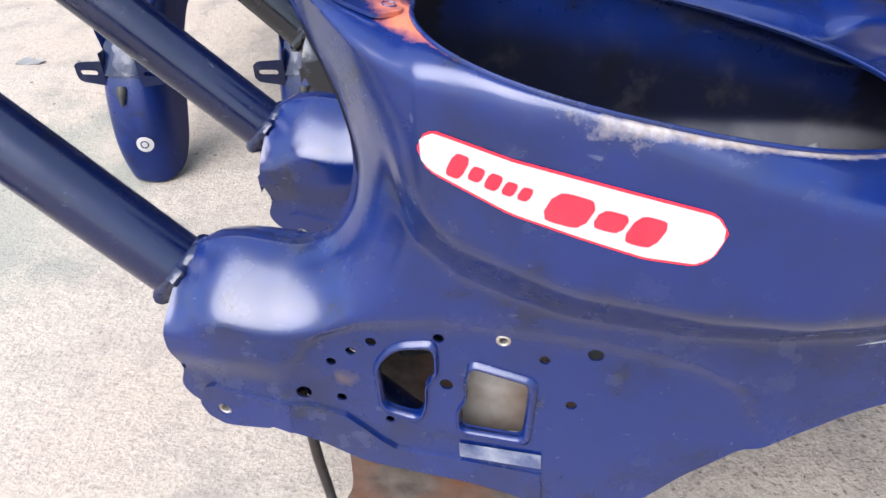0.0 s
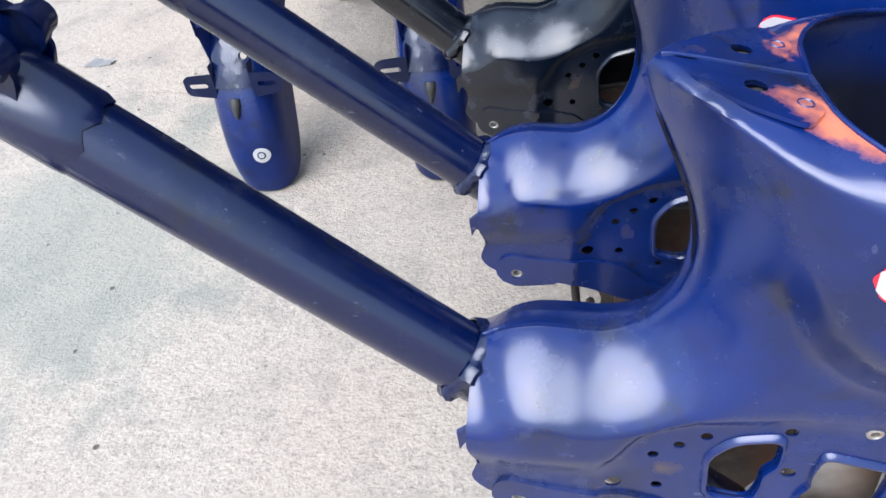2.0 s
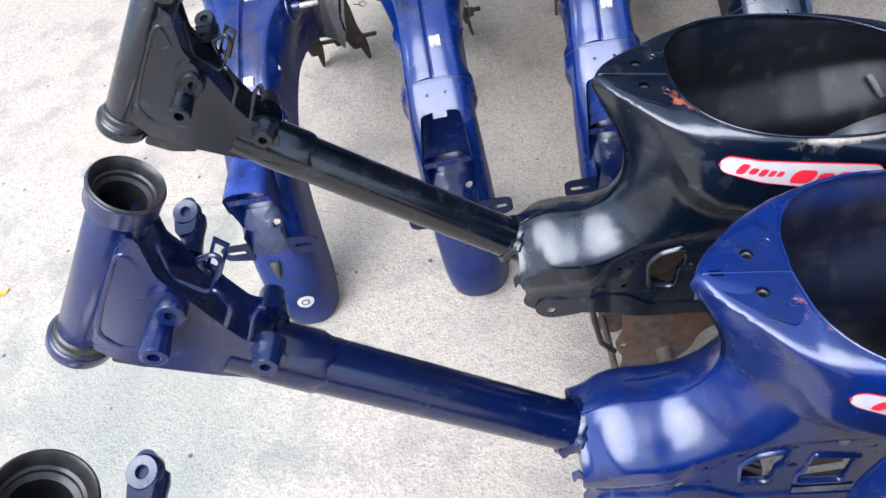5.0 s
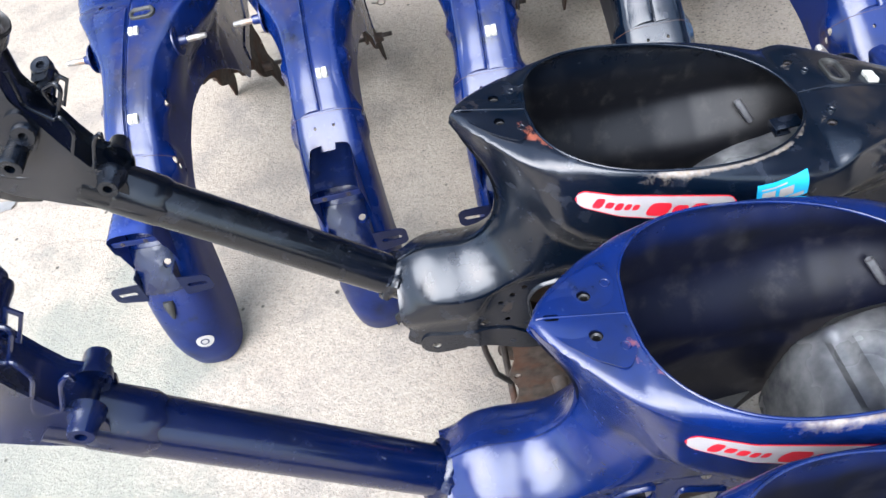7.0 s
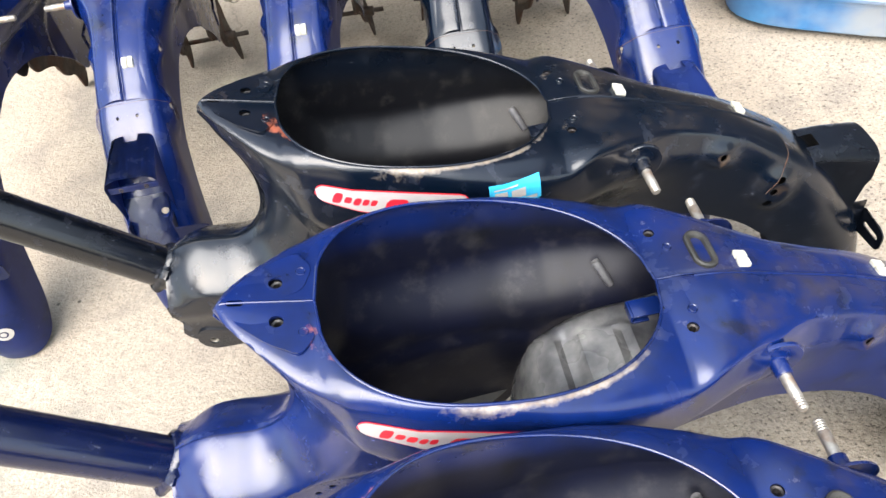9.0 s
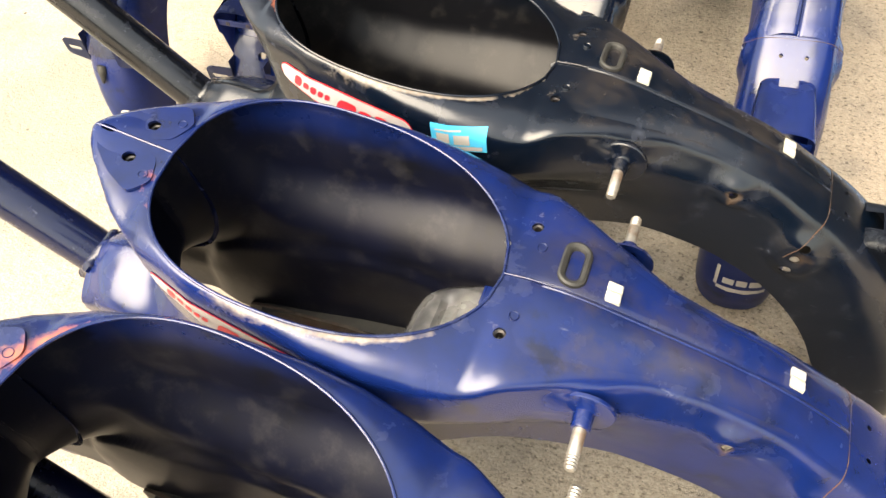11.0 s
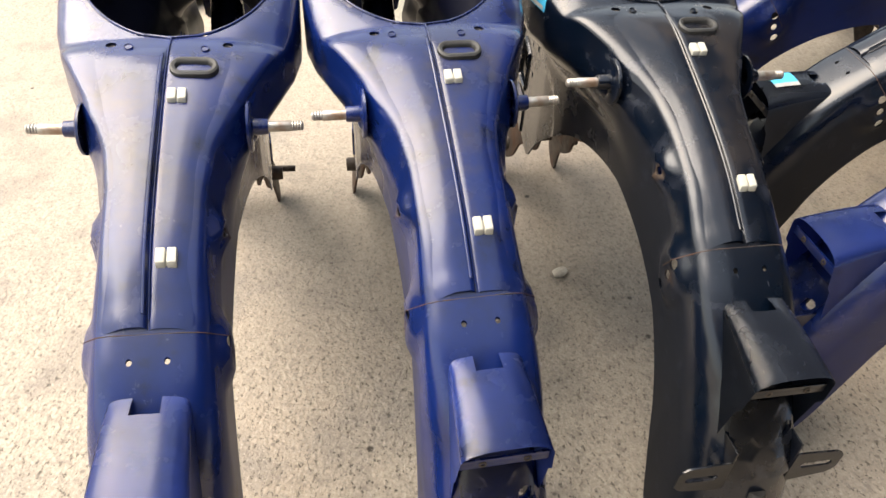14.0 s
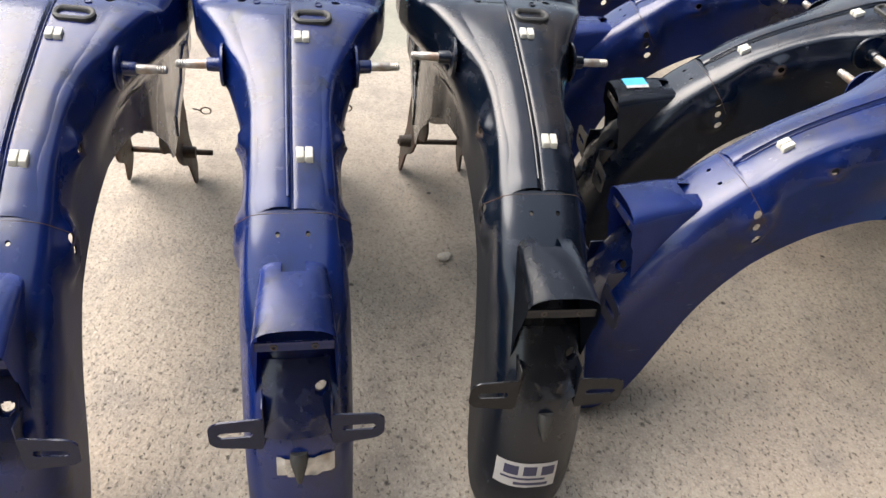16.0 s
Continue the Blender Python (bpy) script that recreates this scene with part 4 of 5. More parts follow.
    lathe(bm, (-.633, -.0190, .487), (0, -1, .2), [(0, .0025), (.003, .0022), (.003, 0)], 10)
    part("pin", bm, BRIGHT, thing)

    # bent wire cable guides and a slotted clip
    for pts, bend in ((((-.690, -.012, .686), (-.6955, -.012, .661), (-.698, -.012, .652), (-.681, -.012, .630), (-.659, -.012, .6585), (-.662, -.010, .6645), (-.6775, -.008, .6600), (-.6790, -.004, .640)), .005),
                      (((-.681, -.012, .632), (-.6735, -.016, .637), (-.6705, -.0185, .618), (-.690, -.0190, .5906), (-.6945, -.0190, .578), (-.675, -.0190, .578), (-.659, -.0185, .607), (-.650, -.0175, .6126), (-.6555, -.013, .6000)), .005)):
        bm = bmesh.new()
        sweep(bm, [tuple(p) for p in rounded_path(pts, bend)], .0020, 8)
        part("cable_guide", bm, ENAMEL, thing)
    bm = bmesh.new()
    c = Vector((-.6674, .0, .6512))
    u, w = Vector((.0155, .004, .022)), Vector((.0068, -.0020, -.0066))
    quad = lambda a, b: [c + u * (a * i) + w * (b * j) for i, j in ((-.5, -.6), (.5, -.6), (.5, .6), (-.5, .6))]
    sheet(bm, quad(1.0, 1.0), u.cross(w).normalized(), .0016, [quad(.72, .58)])
    part("slotted_clip", bm, ENAMEL, thing)
    # steering stop under the head
    bm = bmesh.new()
    sheet(bm, rounded([(-.791, -.009, .571), (-.771, -.009, .555), (-.747, -.009, .548), (-.745, -.009, .554), (-.765, -.009, .565), (-.783, -.009, .581)], .004), (0, 1, 0), .018)
    part("steering_stop", bm, HEADSTEEL, thing)

    # mounting plates that the frame stands on, with cross rod and pivot
    plate = [(-.345, .215), (-.348, .150), (-.362, .122), (-.350, .092), (-.358, .066), (-.373, .046), (-.370, .022), (-.354, .001), (-.338, .001), (-.327, .026), (-.318, .052), (-.285, .070), (-.262, .090), (-.250, .120), (-.215, .140), (-.175, .155), (-.160, .185), (-.20, .215)]
    for s in (-1, 1):
        y0 = s * .046
        bm = bmesh.new()
        ol = rounded([(x, y0, z) for x, z in plate], .014, 4)
        sheet(bm, ol, (0, -s, 0), .0035, [ring((-.349, y0, .118), (0, 1, 0), .0052, 12)])
        for v in bm.verts:
            v.co.y += s * .10 * max(0, .12 - v.co.z)
        part("mount_plate", bm, RUSTY, thing, "brown rusty engine mounting plate")
        bm = bmesh.new()
        lathe(bm, (-.297, s * .046, .090), (0, s, 0), [(0, .013), (.004, .011), (.022, .0095), (.022, .005), (.012, .005), (.012, 0)], 20)
        part("pivot_boss", bm, RUSTY, thing)
    bm = bmesh.new()
    lathe(bm, (-.362, -.062, .052), (0, 1, 0), [(0, 0), (0, .0042), (.001, .005), (.145, .005), (.146, .0042), (.146, 0)], 14)
    part("cross_rod", bm, RUSTY, thing)
    bm = bmesh.new()
    sweep(bm, [(-.383, -.028, .235), (-.381, -.028, .16), (-.376, -.030, .11), (-.360, -.032, .085)], .0042, 10)
    part("stay_rod", bm, HEADSTEEL, thing)
    bm = bmesh.new()
    pts = [(-.335, .062, .150), (-.330, .074, .150)] + [(-.330, .083 + .008 * math.cos(a), .150 + .006 * math.sin(a)) for a in np.linspace(math.pi, -math.pi, 13)]
    sweep(bm, pts, .0014, 6)
    part("eye_clip", bm, BRIGHT, thing)

    # wheel housing inside, with a ribbed dome and an arched lower end
    bm = bmesh.new()
    rows = []
    way = spline([(.12, .366), (.07, .366), (.03, .361), (-.02, .354), (-.066, .344), (-.098, .330), (-.117, .308), (-.127, .280), (-.133, .250), (-.136, .225)], 6)
    for k, (x, z) in enumerate(way):
        row = []
        for j in np.linspace(-1, 1, 31):
            w = min(float(half_width(np.array([x]), np.array([max(z, .21)]))[0]) - .009, .076)
            y = w * j
            drop = .012 * abs(j) ** 7
            # pressed ribs on the top
            q = math.hypot(max(0, abs(y) - .018), x + .030)
            drop -= .0034 * soft(.0045, .002, abs(q - .0085))
            drop += .0075 * soft(.013, .004, abs(x + .078)) * soft(.052, .030, abs(y))
            drop += .0060 * soft(.050, .056, abs(y))
            back = 0
            row.append(bm.verts.new((x + drop * soft(-.06, -.12, x), y, z - drop * soft(-.13, -.10, x) + back)))
        rows.append(row)
    for a, b in zip(rows, rows[1:]):
        for j in range(30):
            bm.faces.new((a[j], a[j + 1], b[j + 1], b[j]))
    bmesh.ops.solidify(bm, geom=bm.faces, thickness=.0016)
    part("inner_mudguard", bm, GUARD, thing, "scuffed grey steel wheel housing")
    # bottom flanges turned in along both sides, dark inside
    for s in (-1, 1):
        bm = bmesh.new()
        sheet(bm, rounded([(-.325, s * .050, .212), (-.325, s * .034, .212), (-.30, s * .042, .212), (-.16, s * .046, .212), (-.13, s * .064, .212)], .008), (0, 0, 1), .0018)
        part("bottom_flange", bm, RUBBER, thing, "dark painted inner flange")
    bm = bmesh.new()
    box(bm, (-.262, -.036, .215), (-.205, -.033, .318), .001)
    part("inner_plate", bm, TANPLATE, thing, "grey rust-stained plate behind the side window")
    # rims pressed round the side windows
    for wnd in (WINDOW_A, WINDOW_B):
        cx = sum(p[0] for p in wnd) / len(wnd)
        cz = sum(p[1] for p in wnd) / len(wnd)
        bm = bmesh.new()
        rows = []
        for k, lift in ((1.0, -.004), (1.0, .0005), (1.05, .0028), (1.12, .0032), (1.19, .0018), (1.23, -.0006)):
            r = []
            for p in wnd:
                px, pz = cx + (p[0] - cx) * k, cz + (p[1] - cz) * k
                r.append(bm.verts.new((px, -float(half_width(np.array([px]), np.array([pz]))[0]) - lift, pz)))
            rows.append(r)
        for a, b in zip(rows, rows[1:]):
            for i in range(len(wnd)):
                j = (i + 1) % len(wnd)
                bm.faces.new((a[i], a[j], b[j], b[i]))
        part("window_rim", bm, ENAMEL, thing)
    # ear plate lapped over the lower edge, with a bolt hole
    bm = bmesh.new()
    low_x, low_z = OUT[:10 * STEPS, 0], OUT[:10 * STEPS, 1]
    order = np.argsort(low_x)

    def ear(x):
        hi = np.interp(x, [-.4515, -.449, -.444, -.436, -.426, -.412, -.369, -.342, -.330, -.318, -.308, -.206], [.234, .244, .2505, .2535, .2515, .2480, .2420, .2345, .2250, .2140, .2075, .2040])
        lip = float(np.interp(x, [-.4515, -.447, -.436, -.42, -.40, -.39], [.230, .2215, .2160, .2165, .2180, .23]))
        return min(float(np.interp(x, low_x[order], low_z[order])) - .001, lip, hi - .004), hi
    bm.free()
    for s in (-1, 1):
        bm = bmesh.new()
        patch(bm, -.4515, -.206, 150, ear, .0026, s, 16)
        away = lambda c: math.hypot(c.x + .433, c.z - .231)
        bmesh.ops.delete(bm, geom=[f for f in bm.faces if away(f.calc_center_median()) < .0052], context="FACES")
        for v in bm.verts:
            r = away(v.co)
            if r < .0075 and v.is_boundary:
                v.co.x, v.co.z = -.433 + (v.co.x + .433) * .0056 / r, .231 + (v.co.z - .231) * .0056 / r
        bmesh.ops.recalc_face_normals(bm, faces=bm.faces)
        bmesh.ops.solidify(bm, geom=bm.faces, thickness=.0028)
        part("ear_plate", bm, ENAMEL, thing)
    # scraped strap under the rear window
    bm = bmesh.new()
    patch(bm, -.262, -.206, 12, lambda x: (.2085, .2225), .0016)
    part("strap", bm, SCRAPED, thing, "scraped blue-grey steel strap")
    # threaded inserts round the larger holes
    for x, z, r in (SIDE_HOLES[1], SIDE_HOLES[11]):
        bm = bmesh.new()
        y = -float(half_width(np.array([x]), np.array([z]))[0])
        lathe(bm, (x, y + .006, z), (0, -1, 0), [(0, r * .62), (.0066, r * .62), (.0072, r * .8), (.0066, r * 1.15), (.005, r * 1.2)], 16)
        part("insert", bm, BRIGHT, thing)
    for x, y, z in ((-.306, .018, .516), (-.306, -.018, .516), (0, .05, top_z(0, .05)), (0, -.05, top_z(0, .05))):
        bm = bmesh.new()
        lathe(bm, (x, y, z - .010), (0, 0, 1), [(0, .0026), (.0065, .0028), (.0072, .0044), (.006, .0052), (0, .0052)], 16, closed=True)
        part("insert", bm, HEADSTEEL, thing)

    # two pads on the nose with a rolled edge
    for s in (-1, 1):
        bm = bmesh.new()
        ol = rounded([(-.340, s * .0045, 0), (-.333, s * .019, 0), (-.312, s * .037, 0), (-.290, s * .048, 0), (-.279, s * .032, 0), (-.287, s * .010, 0), (-.300, s * .0050, 0)], .006)
        ol = [(p[0], p[1], .516 - .235 * (p[0] + .307) - .0012) for p in ol]
        hole = [(p[0], p[1], .516 - .235 * (p[0] + .307) - .0012) for p in ring((-.306, s * .018, .516), (0, 0, 1), .0052, 14)]
        sheet(bm, ol, (0, 0, 1), .0022, [hole])
        pad = part("nose_pad", bm, PAINT, thing)
        co = np.array([v.co[:] for v in pad.data.vertices]) / S
        pad.data.attributes.new("primer", "FLOAT", "POINT").data.foreach_set("value", primer_field(*co.T).astype(np.float32))

    # hook for the tank strap under the rear rim, and a peg on the inner wall
    bm = bmesh.new()
    box(bm, (-.030, -.009, .4100), (-.004, .009, .4122), .0006)
    box(bm, (-.0322, -.009, .4020), (-.0300, .009, .4122), .0006)
    box(bm, (-.030, -.009, .4020), (-.016, .009, .4040), .0006)
    part("tank_hook", bm, ENAMEL, thing)
    bm = bmesh.new()
    lathe(bm, (-.036, .080, .384), (.42, -.45, -.79), [(0, .0040), (.028, .0040), (.030, .0032), (.030, 0)], 14)
    part("peg", bm, GUARD, thing)

    # shock absorber bolts
    for s in (-1, 1):
        yb = float(half_width(np.array([.067]), np.array([.402]))[0])
        bm = bmesh.new()
        lathe(bm, (.067, s * (yb - .002), .402), (0, s, .02), [(0, .0225), (.0022, .0222), (.0030, .0212), (.0030, .0095), (.0045, .0075), (.016, .0070), (.017, .0066), (.017, 0)], 32)
        bolt = part("shock_bolt", bm, ENAMEL, thing)
        bm = bmesh.new()
        lathe(bm, (.067, s * (yb + .0145), .4022), (0, s, .02), [(0, .0048), (.020, .0048), (.021, .0042), (.022, .0046), (.0232, .0040), (.0244, .0046), (.0256, .0040), (.0268, .0046), (.028, .0040), (.0292, .0044), (.031, .0030), (.031, 0)], 18)
        part("shank", bm, BRIGHT, bolt, "bare steel threaded shank with brown rust")
    # rubber grommet with its slot
    bm = bmesh.new()
    cx, cy, cz, tilt = .036, .024, top_z(.036, .024), -.25
    prof = [(1.0, -.002), (1.06, .001), (1.02, .0046), (.86, .0056), (.62, .0050), (.50, .0030), (.48, -.003)]
    rows = []
    for k, h in prof:
        row = []
        for i in range(32):
            a = 2 * math.pi * i / 32
            dx = (.0105 * k if True else 0) * math.cos(a)
            dy = math.sin(a) * .0105 * k + math.copysign(.0095, math.sin(a)) * (abs(math.sin(a)) > .02)
            row.append(bm.verts.new((cx + dx, cy + dy, cz + h + tilt * dx)))
        rows.append(row)
    for a, b in zip(rows, rows[1:]):
        for i in range(32):
            j = (i + 1) % 32
            bm.faces.new((a[i], a[j], b[j], b[i]))
    part("grommet", bm, RUBBER, thing, "black oval rubber grommet")
    # white wire clips on the seam
    for x, z, slope in ((.068, top_z(.068, .012), -.33), (.207, top_z(.207, .012), -.47)):
        bm = bmesh.new()
        for y0, y1 in ((.0045, .0117), (.0129, .0200)):
            box(bm, (x - .0056, y0, z - .002), (x + .0056, y1, z + .0068), .0009)
        box(bm, (x - .0046, .0055, z - .004), (x + .0046, .019, z + .003))
        for v in bm.verts:
            v.co.z += slope * (v.co.x - x)
        part("wire_clip", bm, PLASTIC, thing, "aged white plastic wire clip")

    # added backing, not a real part, so the small tail holes look dark
    bm = bmesh.new()
    box(bm, (.254, -.030, .2985), (.284, .030, .3005), .0006)
    part("inner_stay", bm, RUBBER, thing, "added dark backing behind the tail's small holes")
    # tail lamp hood with strap, number plate brackets and rubber stop
    bm = bmesh.new()
    rows = []
    for k, (x, z, w, low) in enumerate(((.2895, .3165, .0295, .301), (.296, .3172, .0300, .292), (.305, .3175, .0307, .276), (.320, .3168, .0320, .252), (.338, .3150, .0332, .222), (.354, .3128, .0342, .184), (.361, .3115, .0347, .180), (.367, .3100, .0352, .262), (.371, .3090, .0355, .270))):
        arc = []
        drop = .010 + .010 * min(1, k / 5)
        for i in range(29):
            t = math.pi * (i / 28 - .5)
            # a flat top with tight shoulders over straight cheeks
            yy = math.copysign(abs(math.sin(t)) ** .70, t) * w
            zz = z - drop * (1 - math.cos(t) ** .75)
            arc.append((yy, zz))
        cheeks = [(-w - .0003 * q, arc[0][1] + (low - arc[0][1]) * q / 5) for q in range(5, 0, -1)]
        arc = cheeks + arc + [(-y, zz) for y, zz in cheeks[::-1]]
        rows.append([bm.verts.new((x - .10 * (z - zz) * (k > 4), y, zz)) for y, zz in arc])
    for i, (a, b) in enumerate(zip(rows, rows[1:])):
        for j in range(len(a) - 1):
            if i < 2 and abs(j - 18.5) < 2:
                continue
            bm.faces.new((a[j], a[j + 1], b[j + 1], b[j]))
    bmesh.ops.solidify(bm, geom=bm.faces, thickness=.0016)
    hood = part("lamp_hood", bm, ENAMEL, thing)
    bm = bmesh.new()
    box(bm, (.3625, -.0335, .2805), (.3650, .0335, .2905), .0008)
    part("strap", bm, ENAMEL, hood)
    for y in (-.017, .017):
        bm = bmesh.new()
        lathe(bm, (.3643, y, .2855), (1, 0, 0), [(0, .0034), (.0016, .0030), (.0016, .0016), (0, .0016)], 12)
        part("nut", bm, RUSTY, hood)
    bm = bmesh.new()
    tail_skin(bm, 34, 22.0, -.029, .029, .0026, 48)
    bmesh.ops.delete(bm, geom=[f for f in bm.faces if math.hypot(f.calc_center_median().y - .021, f.calc_center_median().z - .23) < .0058], context="FACES")
    bmesh.ops.solidify(bm, geom=bm.faces, thickness=.0016)
    part("lamp_base", bm, ENAMEL, thing)
    for s in (-1, 1):
        bm = bmesh.new()
        ol = [(.376, s * .030, .214), (.380, s * .070, .2115), (.382, s * .0775, .206), (.382, s * .0775, .185), (.380, s * .071, .179), (.379, s * .030, .173)]
        slot = [(.380, s * yy, zz) for yy, zz in ((.042, .1985), (.067, .1985), (.0695, .196), (.0695, .1935), (.067, .191), (.042, .191), (.0395, .1935), (.0395, .196))]
        ol = [(.379, y, z) for x, y, z in rounded(ol, .004)]
        slot = [(.379, y, z) for x, y, z in slot]
        sheet(bm, ol, (1, 0, 0), .0018, [slot])
        br = part("plate_bracket", bm, ENAMEL, thing, "slotted number plate bracket")
        bm = bmesh.new()
        box(bm, (.350, s * .030 - .0009, .174), (.3795, s * .030 + .0009, .226), .0005)
        part("bracket_web", bm, ENAMEL, br)
    bm = bmesh.new()
    lathe(bm, (.389, .000, .176), (.45, 0, -.89), [(0, 0), (0, .0075), (.006, .0085), (.014, .0070), (.030, .0022), (.031, 0)], 16)
    part("rubber_stop", bm, RUBBER, thing, "black rubber cone")
    return thing


BLUE = (0.0016, 0.0125, 0.090, 1)
BLACK = (0.0006, 0.0032, 0.0085, 1)
INDIGO = (0.008, 0.016, 0.085, 1)
frame_one = build_frame()
# x, y, yaw, lean and colour of each; alpha sets how much primer shows
PLACES = [
    (.3282, .4110, -4.5, -2.1, BLUE), (.335, .6600, -1.95, 0, (*BLUE[:3], .52)), (.318, .8985, -2.4, -1.2, (*BLACK[:3], .62)),
    (-.471, 1.496, -96.0, -.9, (*BLUE[:3], .5)), (-.202, 1.479, -91.8, -1.0, (*BLUE[:3], .6)), (.069, 1.465, -97.2, 0, (*BLUE[:3], .5)), (.300, 1.468, -96, 0, (*BLACK[:3], .6)), (.533, 1.376, -90.3, 0, (*BLUE[:3], .5)),
]
FRAMES = []
for i, (x, y, yaw, lean, colour) in enumerate(PLACES):
    m = pose(x * S, y * S, 0, 0, 0, yaw) @ pose(0, 0, 0, lean)
    thing = frame_one if i == 0 else copy_thing(frame_one, m)
    FRAMES.append((thing, m, colour))
frame_one.matrix_basis = FRAMES[0][1]
for thing, m, colour in FRAMES:
    for o in thing.children_recursive:
        # the tube, head and brackets have darker paint than the pressing
        # the lamp base has the shade under its hood put into its colour
        paint_scale = 0.36 if o.name.split(".")[0] in ("main_tube", "gusset", "lug", "tab", "boss", "stub", "tube_sleeve", "cable_guide", "slotted_clip", "lower_cup", "upper_cup", "head_tube", "weld_collar", "lamp_base", "plate_bracket", "bracket_web") else 1.0
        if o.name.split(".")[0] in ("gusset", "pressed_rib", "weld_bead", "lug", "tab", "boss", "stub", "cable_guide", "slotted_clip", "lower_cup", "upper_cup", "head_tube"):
            paint_scale = 0.55
        # the hoods' bright sky reflection is put into their colour
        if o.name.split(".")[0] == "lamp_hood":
            paint_scale = 2.0
        paled = 0.014 if o.name.split(".")[0] == "lamp_hood" else 0.0  # sky sheen on the worn hoods, put into their paint
        o.color = (*[c * paint_scale + paled for c in colour[:3]], colour[3])
NAMES = ["blue-painted", "blue-painted", "black-painted"] + ["blue-painted"] * 3 + ["black-painted", "blue-painted"]
for (thing, m, colour), nm in zip(FRAMES, NAMES):
    tagged(thing, nm + " bare pressed steel scooter frame standing on concrete", "scooter frame", "stripped scooter frames")
for i, face, dx, dz in ((0, PAPER, 0, .002), (1, SILVER, .003, .006), (2, SILVER, .012, .006)):
    add_badge(FRAMES[i][0], face, dx, dz)


# ---- stickers ----
def sticker(frame, name, bm, mat, label):
    return part(name, bm, mat, FRAMES[frame][0], label)


def tail_mark(parent, d0, d1, y0, y1, lift, mat, name="mark"):
    bm = bmesh.new()
    tail_skin(bm, d0, d1, y0, y1, lift, 5)
    return part(name, bm, mat, parent)


bm = bmesh.new()
tail_skin(bm, 3.4, 9.2, -.040, .022, .0006)
white = sticker(2, "sticker", bm, PAPER, "white sticker with dark plain bars")
for y0 in (-.031, -.012, .007):
    tail_mark(white, 6.4, 8.5, y0 - .002, y0 + .012, .0010, NAVY)
tail_mark(white, 5.3, 5.8, -.035, .010, .0010, NAVY)
tail_mark(white, 4.0, 4.7, -.022, .014, .0010, NAVY)
bm = bmesh.new()
tail_skin(bm, -1.0, 7.4, -.020, .017, .0006)
white = sticker(1, "sticker", bm, PAPER, "small white sticker with red and blue shapes")
for d0, d1, y0, y1, mat in ((2.9, 3.5, -.007, .004, RED), (1.0, 3.2, -.010, -.006, RED), (.6, 1.1, -.007, .004, CYAN), (1.4, 2.9, .005, .009, RED), (-.6, -.1, -.013, .013, CYAN), (-1.5, -1.1, -.010, .010, CYAN), (-2.6, -2.2, -.009, .009, NAVY)):
    tail_mark(white, d0 + 2.7, d1 + 2.7, y0 - .001, y1 - .001, .0010, mat)
# crumpled foil tape above the rubber cone
bm = bmesh.new()
rng = random.Random(5)
rows = [[bm.verts.new(Vector(tail_point(15.6 + 3.0 * j / 5 + rng.uniform(-.25, .25), -.020 + .052 * i / 14, .0012 + rng.uniform(0, .0022)))) for j in range(6)] for i in range(15)]
for a, b in zip(rows, rows[1:]):
    for j in range(5):
        bm.faces.new((a[j], b[j], b[j + 1], a[j + 1]))
sticker(1, "tape", bm, FOIL, "crumpled silver foil tape")
# round white dot with a grey ring, and the outlined mark of another tail
def tail_disc(d, y, r, lift, inner=0.0):
    bm = bmesh.new()
    rim = [[bm.verts.new(tail_point(d + math.degrees(q * math.sin(t) / .345), y + q * math.cos(t), lift)) for t in (2 * math.pi * i / 28 for i in range(28))] for q in (r, max(inner, r * .5), max(inner, .0004))]
    for a, b in zip(rim, rim[1:]):
        for i in range(28):
            j = (i + 1) % 28
            if (a[i].co - b[i].co).length > 1e-6:
                bm.faces.new((a[i], a[j], b[j], b[i]))
    return bm


dot = sticker(3, "sticker", tail_disc(3.8, .019, .0132, .0006), PAPER, "round white sticker")
part("mark", tail_disc(3.8, .019, .0068, .0010, .0045), NAVY, dot)
bm = bmesh.new()
tail_skin(bm, .2, 1.4, -.026, .034, .0006)
mark = sticker(7, "sticker", bm, PAPER, "white outlined mark with plain bars")
for d0, d1, y0, y1 in ((1.4, 7.5, -.030, -.026), (1.4, 7.5, .034, .038), (2.6, 4.4, -.020, -.006), (2.6, 4.4, -.003, .010), (2.6, 4.4, .013, .028)):
    tail_mark(mark, d0, d1, y0, y1, .0006, PAPER)
# blue sticker on the black frame's flank
bm = bmesh.new()
patch(bm, -.096, -.046, 14, lambda x: (.422 + .03 * (x + .07), .4495 - .10 * (x + .07)), .0006)
blue = sticker(2, "sticker", bm, CYAN, "light blue sticker with white marks")
for x0, x1, z0, z1 in ((-.091, -.079, .431, .442), (-.075, -.061, .430, .441), (-.092, -.068, .4445, .4463)):
    bm = bmesh.new()
    patch(bm, x0, x1, 4, lambda x: (z0, z1), .0010)
    part("mark", bm, PAPER, blue)
bm = bmesh.new()
patch(bm, -.092, -.050, 12, lambda x: (.4235 + .03 * (x + .07), .4280 + .03 * (x + .07)), .0010)
line = part("mark", bm, PAPER, blue)
# small printed label under the second badge
bm = bmesh.new()
patch(bm, -.200, -.168, 8, lambda x: (.350, .3715 - .12 * (x + .200)), .0006)
label = sticker(1, "sticker", bm, PAPER, "small white label with dark bars")
for z0 in (.354, .3585, .363):
    bm = bmesh.new()
    patch(bm, -.197, -.174 - (z0 > .36) * .006, 6, lambda x: (z0, z0 + .0018), .0010)
    part("mark", bm, NAVY, label)
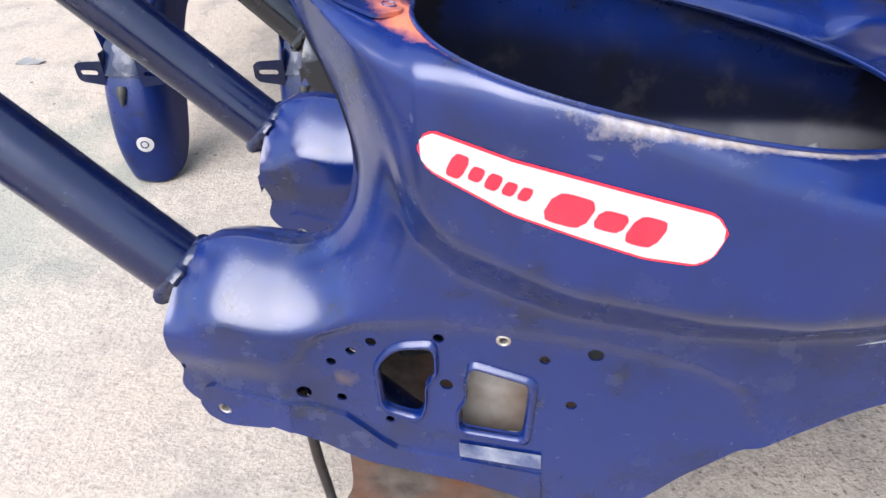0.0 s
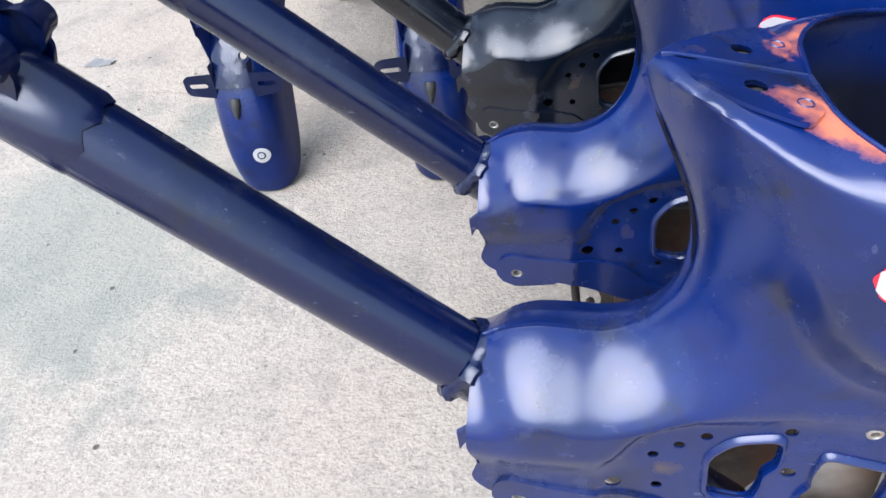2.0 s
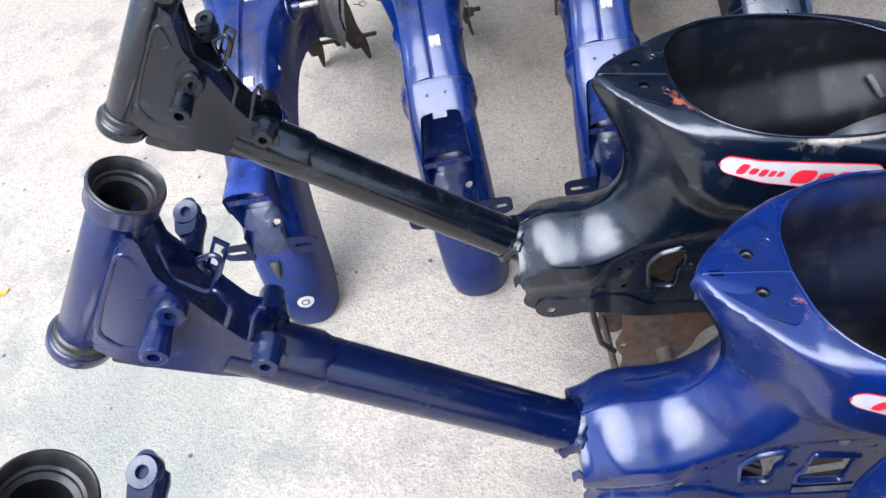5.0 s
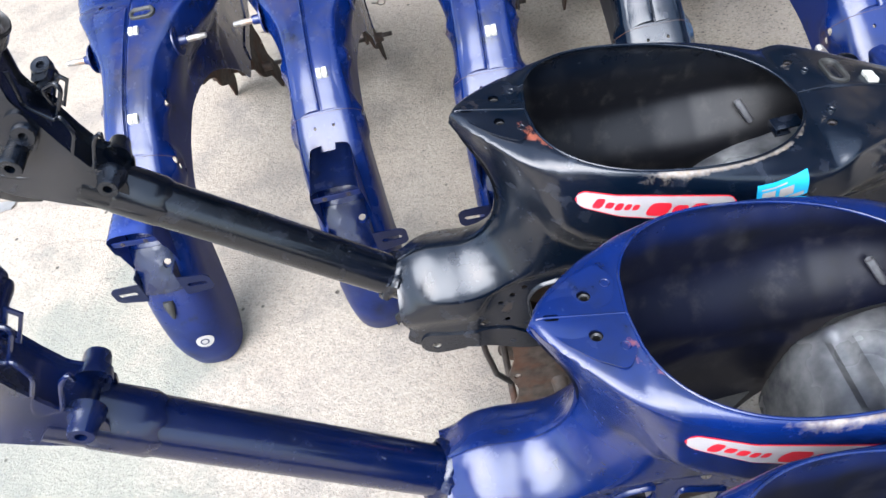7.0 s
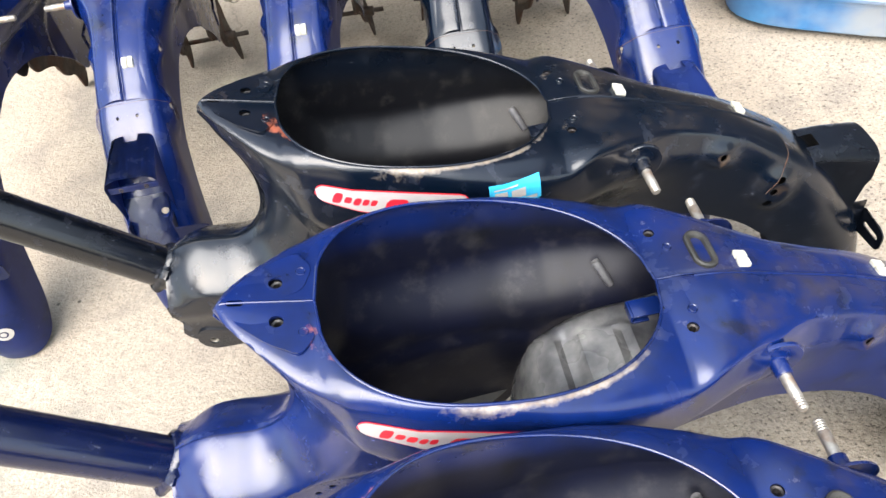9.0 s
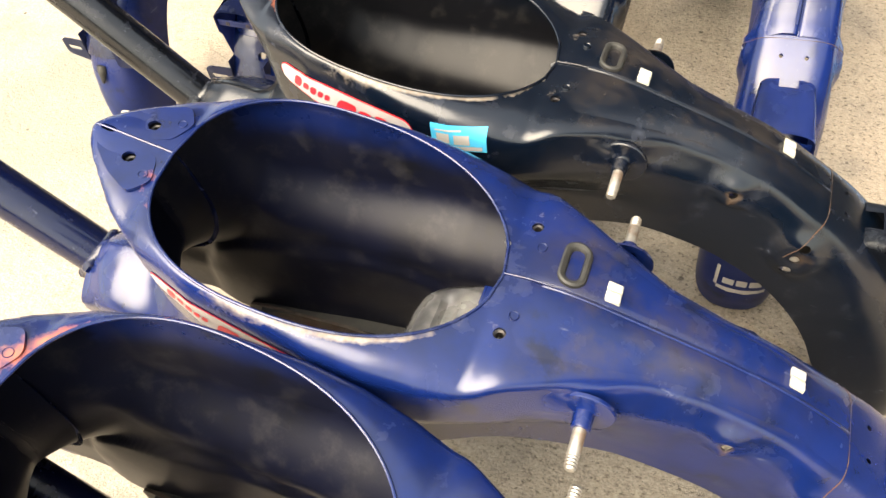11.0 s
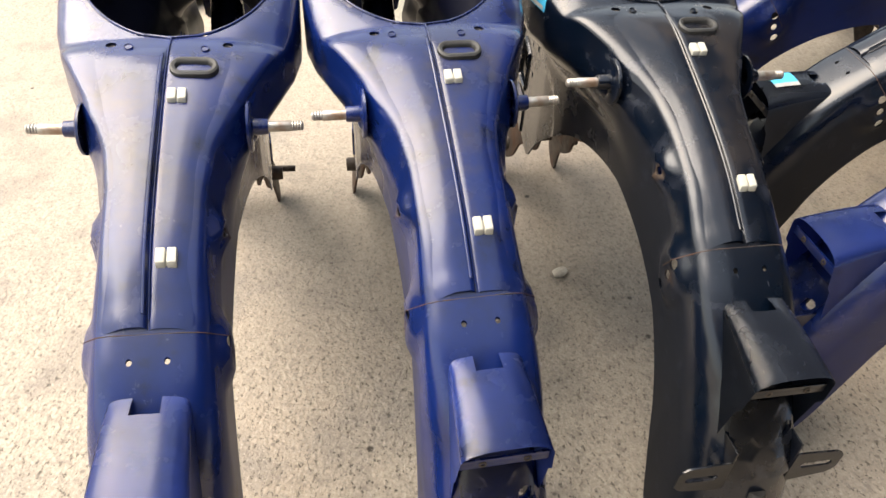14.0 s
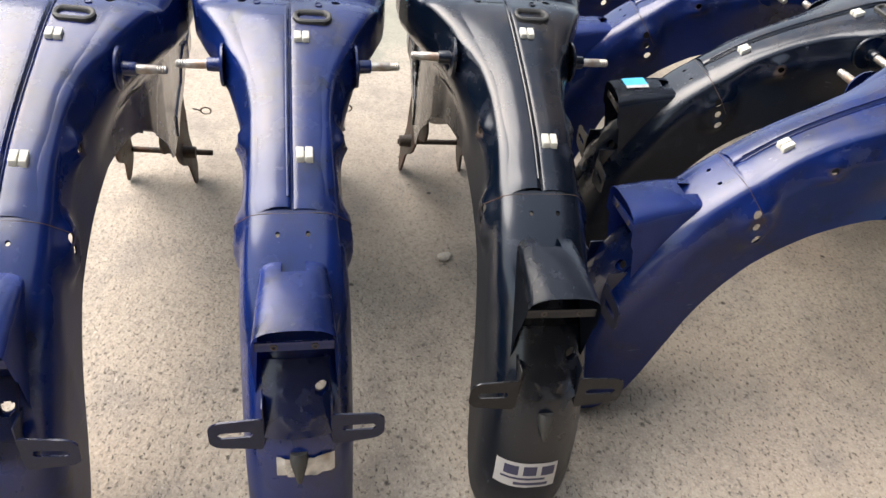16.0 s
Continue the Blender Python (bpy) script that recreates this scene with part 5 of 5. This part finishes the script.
# blue and white sticker on a lamp hood
hood_z = lambda x: float(np.interp(x, [.320, .340, .358, .374], [.3168, .3150, .3128, .3100])) + .0012
for x0, x1, y0, y1, mat in ((.325, .356, -.018, .006, CYAN), (.325, .356, .006, .014, PAPER)):
    bm = bmesh.new()
    rows = [[bm.verts.new((x, y, hood_z(x) - .017 * (1 - (1 - min(1, abs(y / .0315) ** (1 / .62)) ** 2) ** .35))) for y in np.linspace(y0, y1, 7)] for x in np.linspace(x0, x1, 9)]
    for a, b in zip(rows, rows[1:]):
        for j in range(6):
            bm.faces.new((a[j], b[j], b[j + 1], a[j + 1]))
    sticker(6, "sticker", bm, mat, "light blue sticker" if mat is CYAN else "white sticker edge")


# ---- things lying about on the concrete ----
def wheel(x, y, turn):
    """A scooter wheel lying flat: tyre with tread blocks, pressed rim with a hub and slots."""
    thing = new("spare_wheel")
    bm = bmesh.new()
    half = .036
    lathe(bm, (0, 0, 0), (0, 0, 1), [(.010, .165), (.004, .180), (0, .205), (.004, .232), (.014, .250), (.026, .2585), (half, .2605), (.046, .2585), (.058, .250), (.068, .232), (.072, .205), (.068, .180), (.062, .165)], 72)
    part("tyre", bm, DUSTY, thing, "dusty dark grey rubber tyre")
    bm = bmesh.new()
    for k in range(60):
        a = 2 * math.pi * k / 60
        c, t = Vector((math.cos(a), math.sin(a), 0)), Vector((-math.sin(a), math.cos(a), 0))
        for h in (.020, half, .052):
            q = c * (.2590 if h == half else .2545) + Vector((0, 0, h))
            vs = [bm.verts.new(q + t * (i * .009) + Vector((0, 0, j * .005)) + c * d) for d in (-.004, .004) for i, j in ((-1, -1), (1, -1), (1, 1), (-1, 1))]
            for f in ((4, 5, 6, 7), (0, 1, 5, 4), (1, 2, 6, 5), (2, 3, 7, 6), (3, 0, 4, 7)):
                bm.faces.new([vs[i] for i in f])
    tread = part("tread", bm, DUSTY, thing, smooth=False)
    bm = bmesh.new()
    lathe(bm, (0, 0, 0), (0, 0, 1), [(.012, .160), (.008, .170), (.011, .176), (.020, .168), (.026, .150), (.030, .090), (.050, .060), (.056, .024), (.058, .0), ], 60)
    lathe(bm, (0, 0, 0), (0, 0, 1), [(.060, .160), (.064, .170), (.061, .176), (.052, .168), (.046, .150), (.044, .090), (.054, .062), (.060, .034), (.066, .030), (.066, .010), (.050, .010), (.050, 0)], 60)
    rim = part("rim", bm, BRIGHT, thing, "pale dull steel rim")
    for k in range(4):
        bm = bmesh.new()
        a = math.pi / 2 * k
        lathe(bm, (.045 * math.cos(a), .045 * math.sin(a), .054), (0, 0, 1), [(0, .009), (.007, .009), (.008, .008), (.008, 0)], 6)
        part("nut", bm, HEADSTEEL, rim)
    thing.matrix_basis = pose(x, y, 0.0, 0, 0, turn)
    tagged(thing, "dusty spare wheel with a pale rim lying flat on concrete", "spare wheel")


wheel(-1.17, .28, 20)


def scrap(x, y, w, d, mat, name, label, category, seed, turn):
    rng = random.Random(seed)
    bm = bmesh.new()
    rows = [[bm.verts.new((w * (i / 6 - .5) * (1 + rng.uniform(-.06, .06)) + .12 * d * (j / 4), d * (j / 4 - .5) * (1 - .5 * (i / 6)) + rng.uniform(-.002, .002), .003 + .010 * abs(i / 6 - .5) + rng.uniform(0, .003))) for j in range(5)] for i in range(7)]
    for a, b in zip(rows, rows[1:]):
        for j in range(4):
            bm.faces.new((a[j], a[j + 1], b[j + 1], b[j]))
    bmesh.ops.solidify(bm, geom=bm.faces, thickness=.0005)
    ob = tagged(mesh_object(name, bm, mat), label, category)
    lift = -min(v.co.z for v in ob.data.vertices)
    ob.matrix_basis = pose(x * S, y * S, lift, 0, 0, turn)


scrap(-1.04, 1.675, .080, .050, PAPER, "paper_scrap", "torn crumpled white paper scrap on the concrete", "paper", 3, -12)
scrap(-1.175, 1.354, .030, .020, YELLOW, "yellow_scrap", "small yellow plastic scrap on the concrete", "litter", 8, 20)


def pebble(x, y, r, seed):
    rng = random.Random(seed)
    bm = bmesh.new()
    bmesh.ops.create_icosphere(bm, subdivisions=2, radius=r)
    for v in bm.verts:
        v.co *= 1 + rng.uniform(-.16, .16)
        v.co.x *= 1.35
        v.co.z *= .55
    ob = tagged(mesh_object("stone", bm, STONE), "small pale stone lying on the concrete", "stone", "loose stones")
    ob.matrix_basis = pose(x * S, y * S, -min(v.co.z for v in ob.data.vertices) - .001, 0, 0, rng.uniform(0, 180))


pebble(.239, .890, .011, 4)

# faded blue plastic tub beyond the frames
bm = bmesh.new()
prof = [(0, .150), (.006, .185), (.020, .204), (.110, .224), (.118, .238), (.126, .240), (.130, .234), (.128, .222), (.112, .214), (.030, .192), (.016, .176), (.012, 0)]
lathe(bm, (0, 0, 0), (0, 0, 1), [(0, 0)] + prof, 64)
for v in bm.verts:
    r = math.hypot(v.co.x, v.co.y)
    if r > 0:
        a = math.atan2(v.co.y, v.co.x)
        k = (abs(math.cos(a)) ** 4 + abs(math.sin(a)) ** 4) ** -.25
        v.co.x *= k * 1.25
        v.co.y *= k
tub = tagged(mesh_object("plastic_tub", bm, DRUM), "faded scuffed blue plastic tub on the concrete", "tub")
tub.matrix_basis = pose(1.14 * S, 1.585 * S, 0, 0, 0, -32)
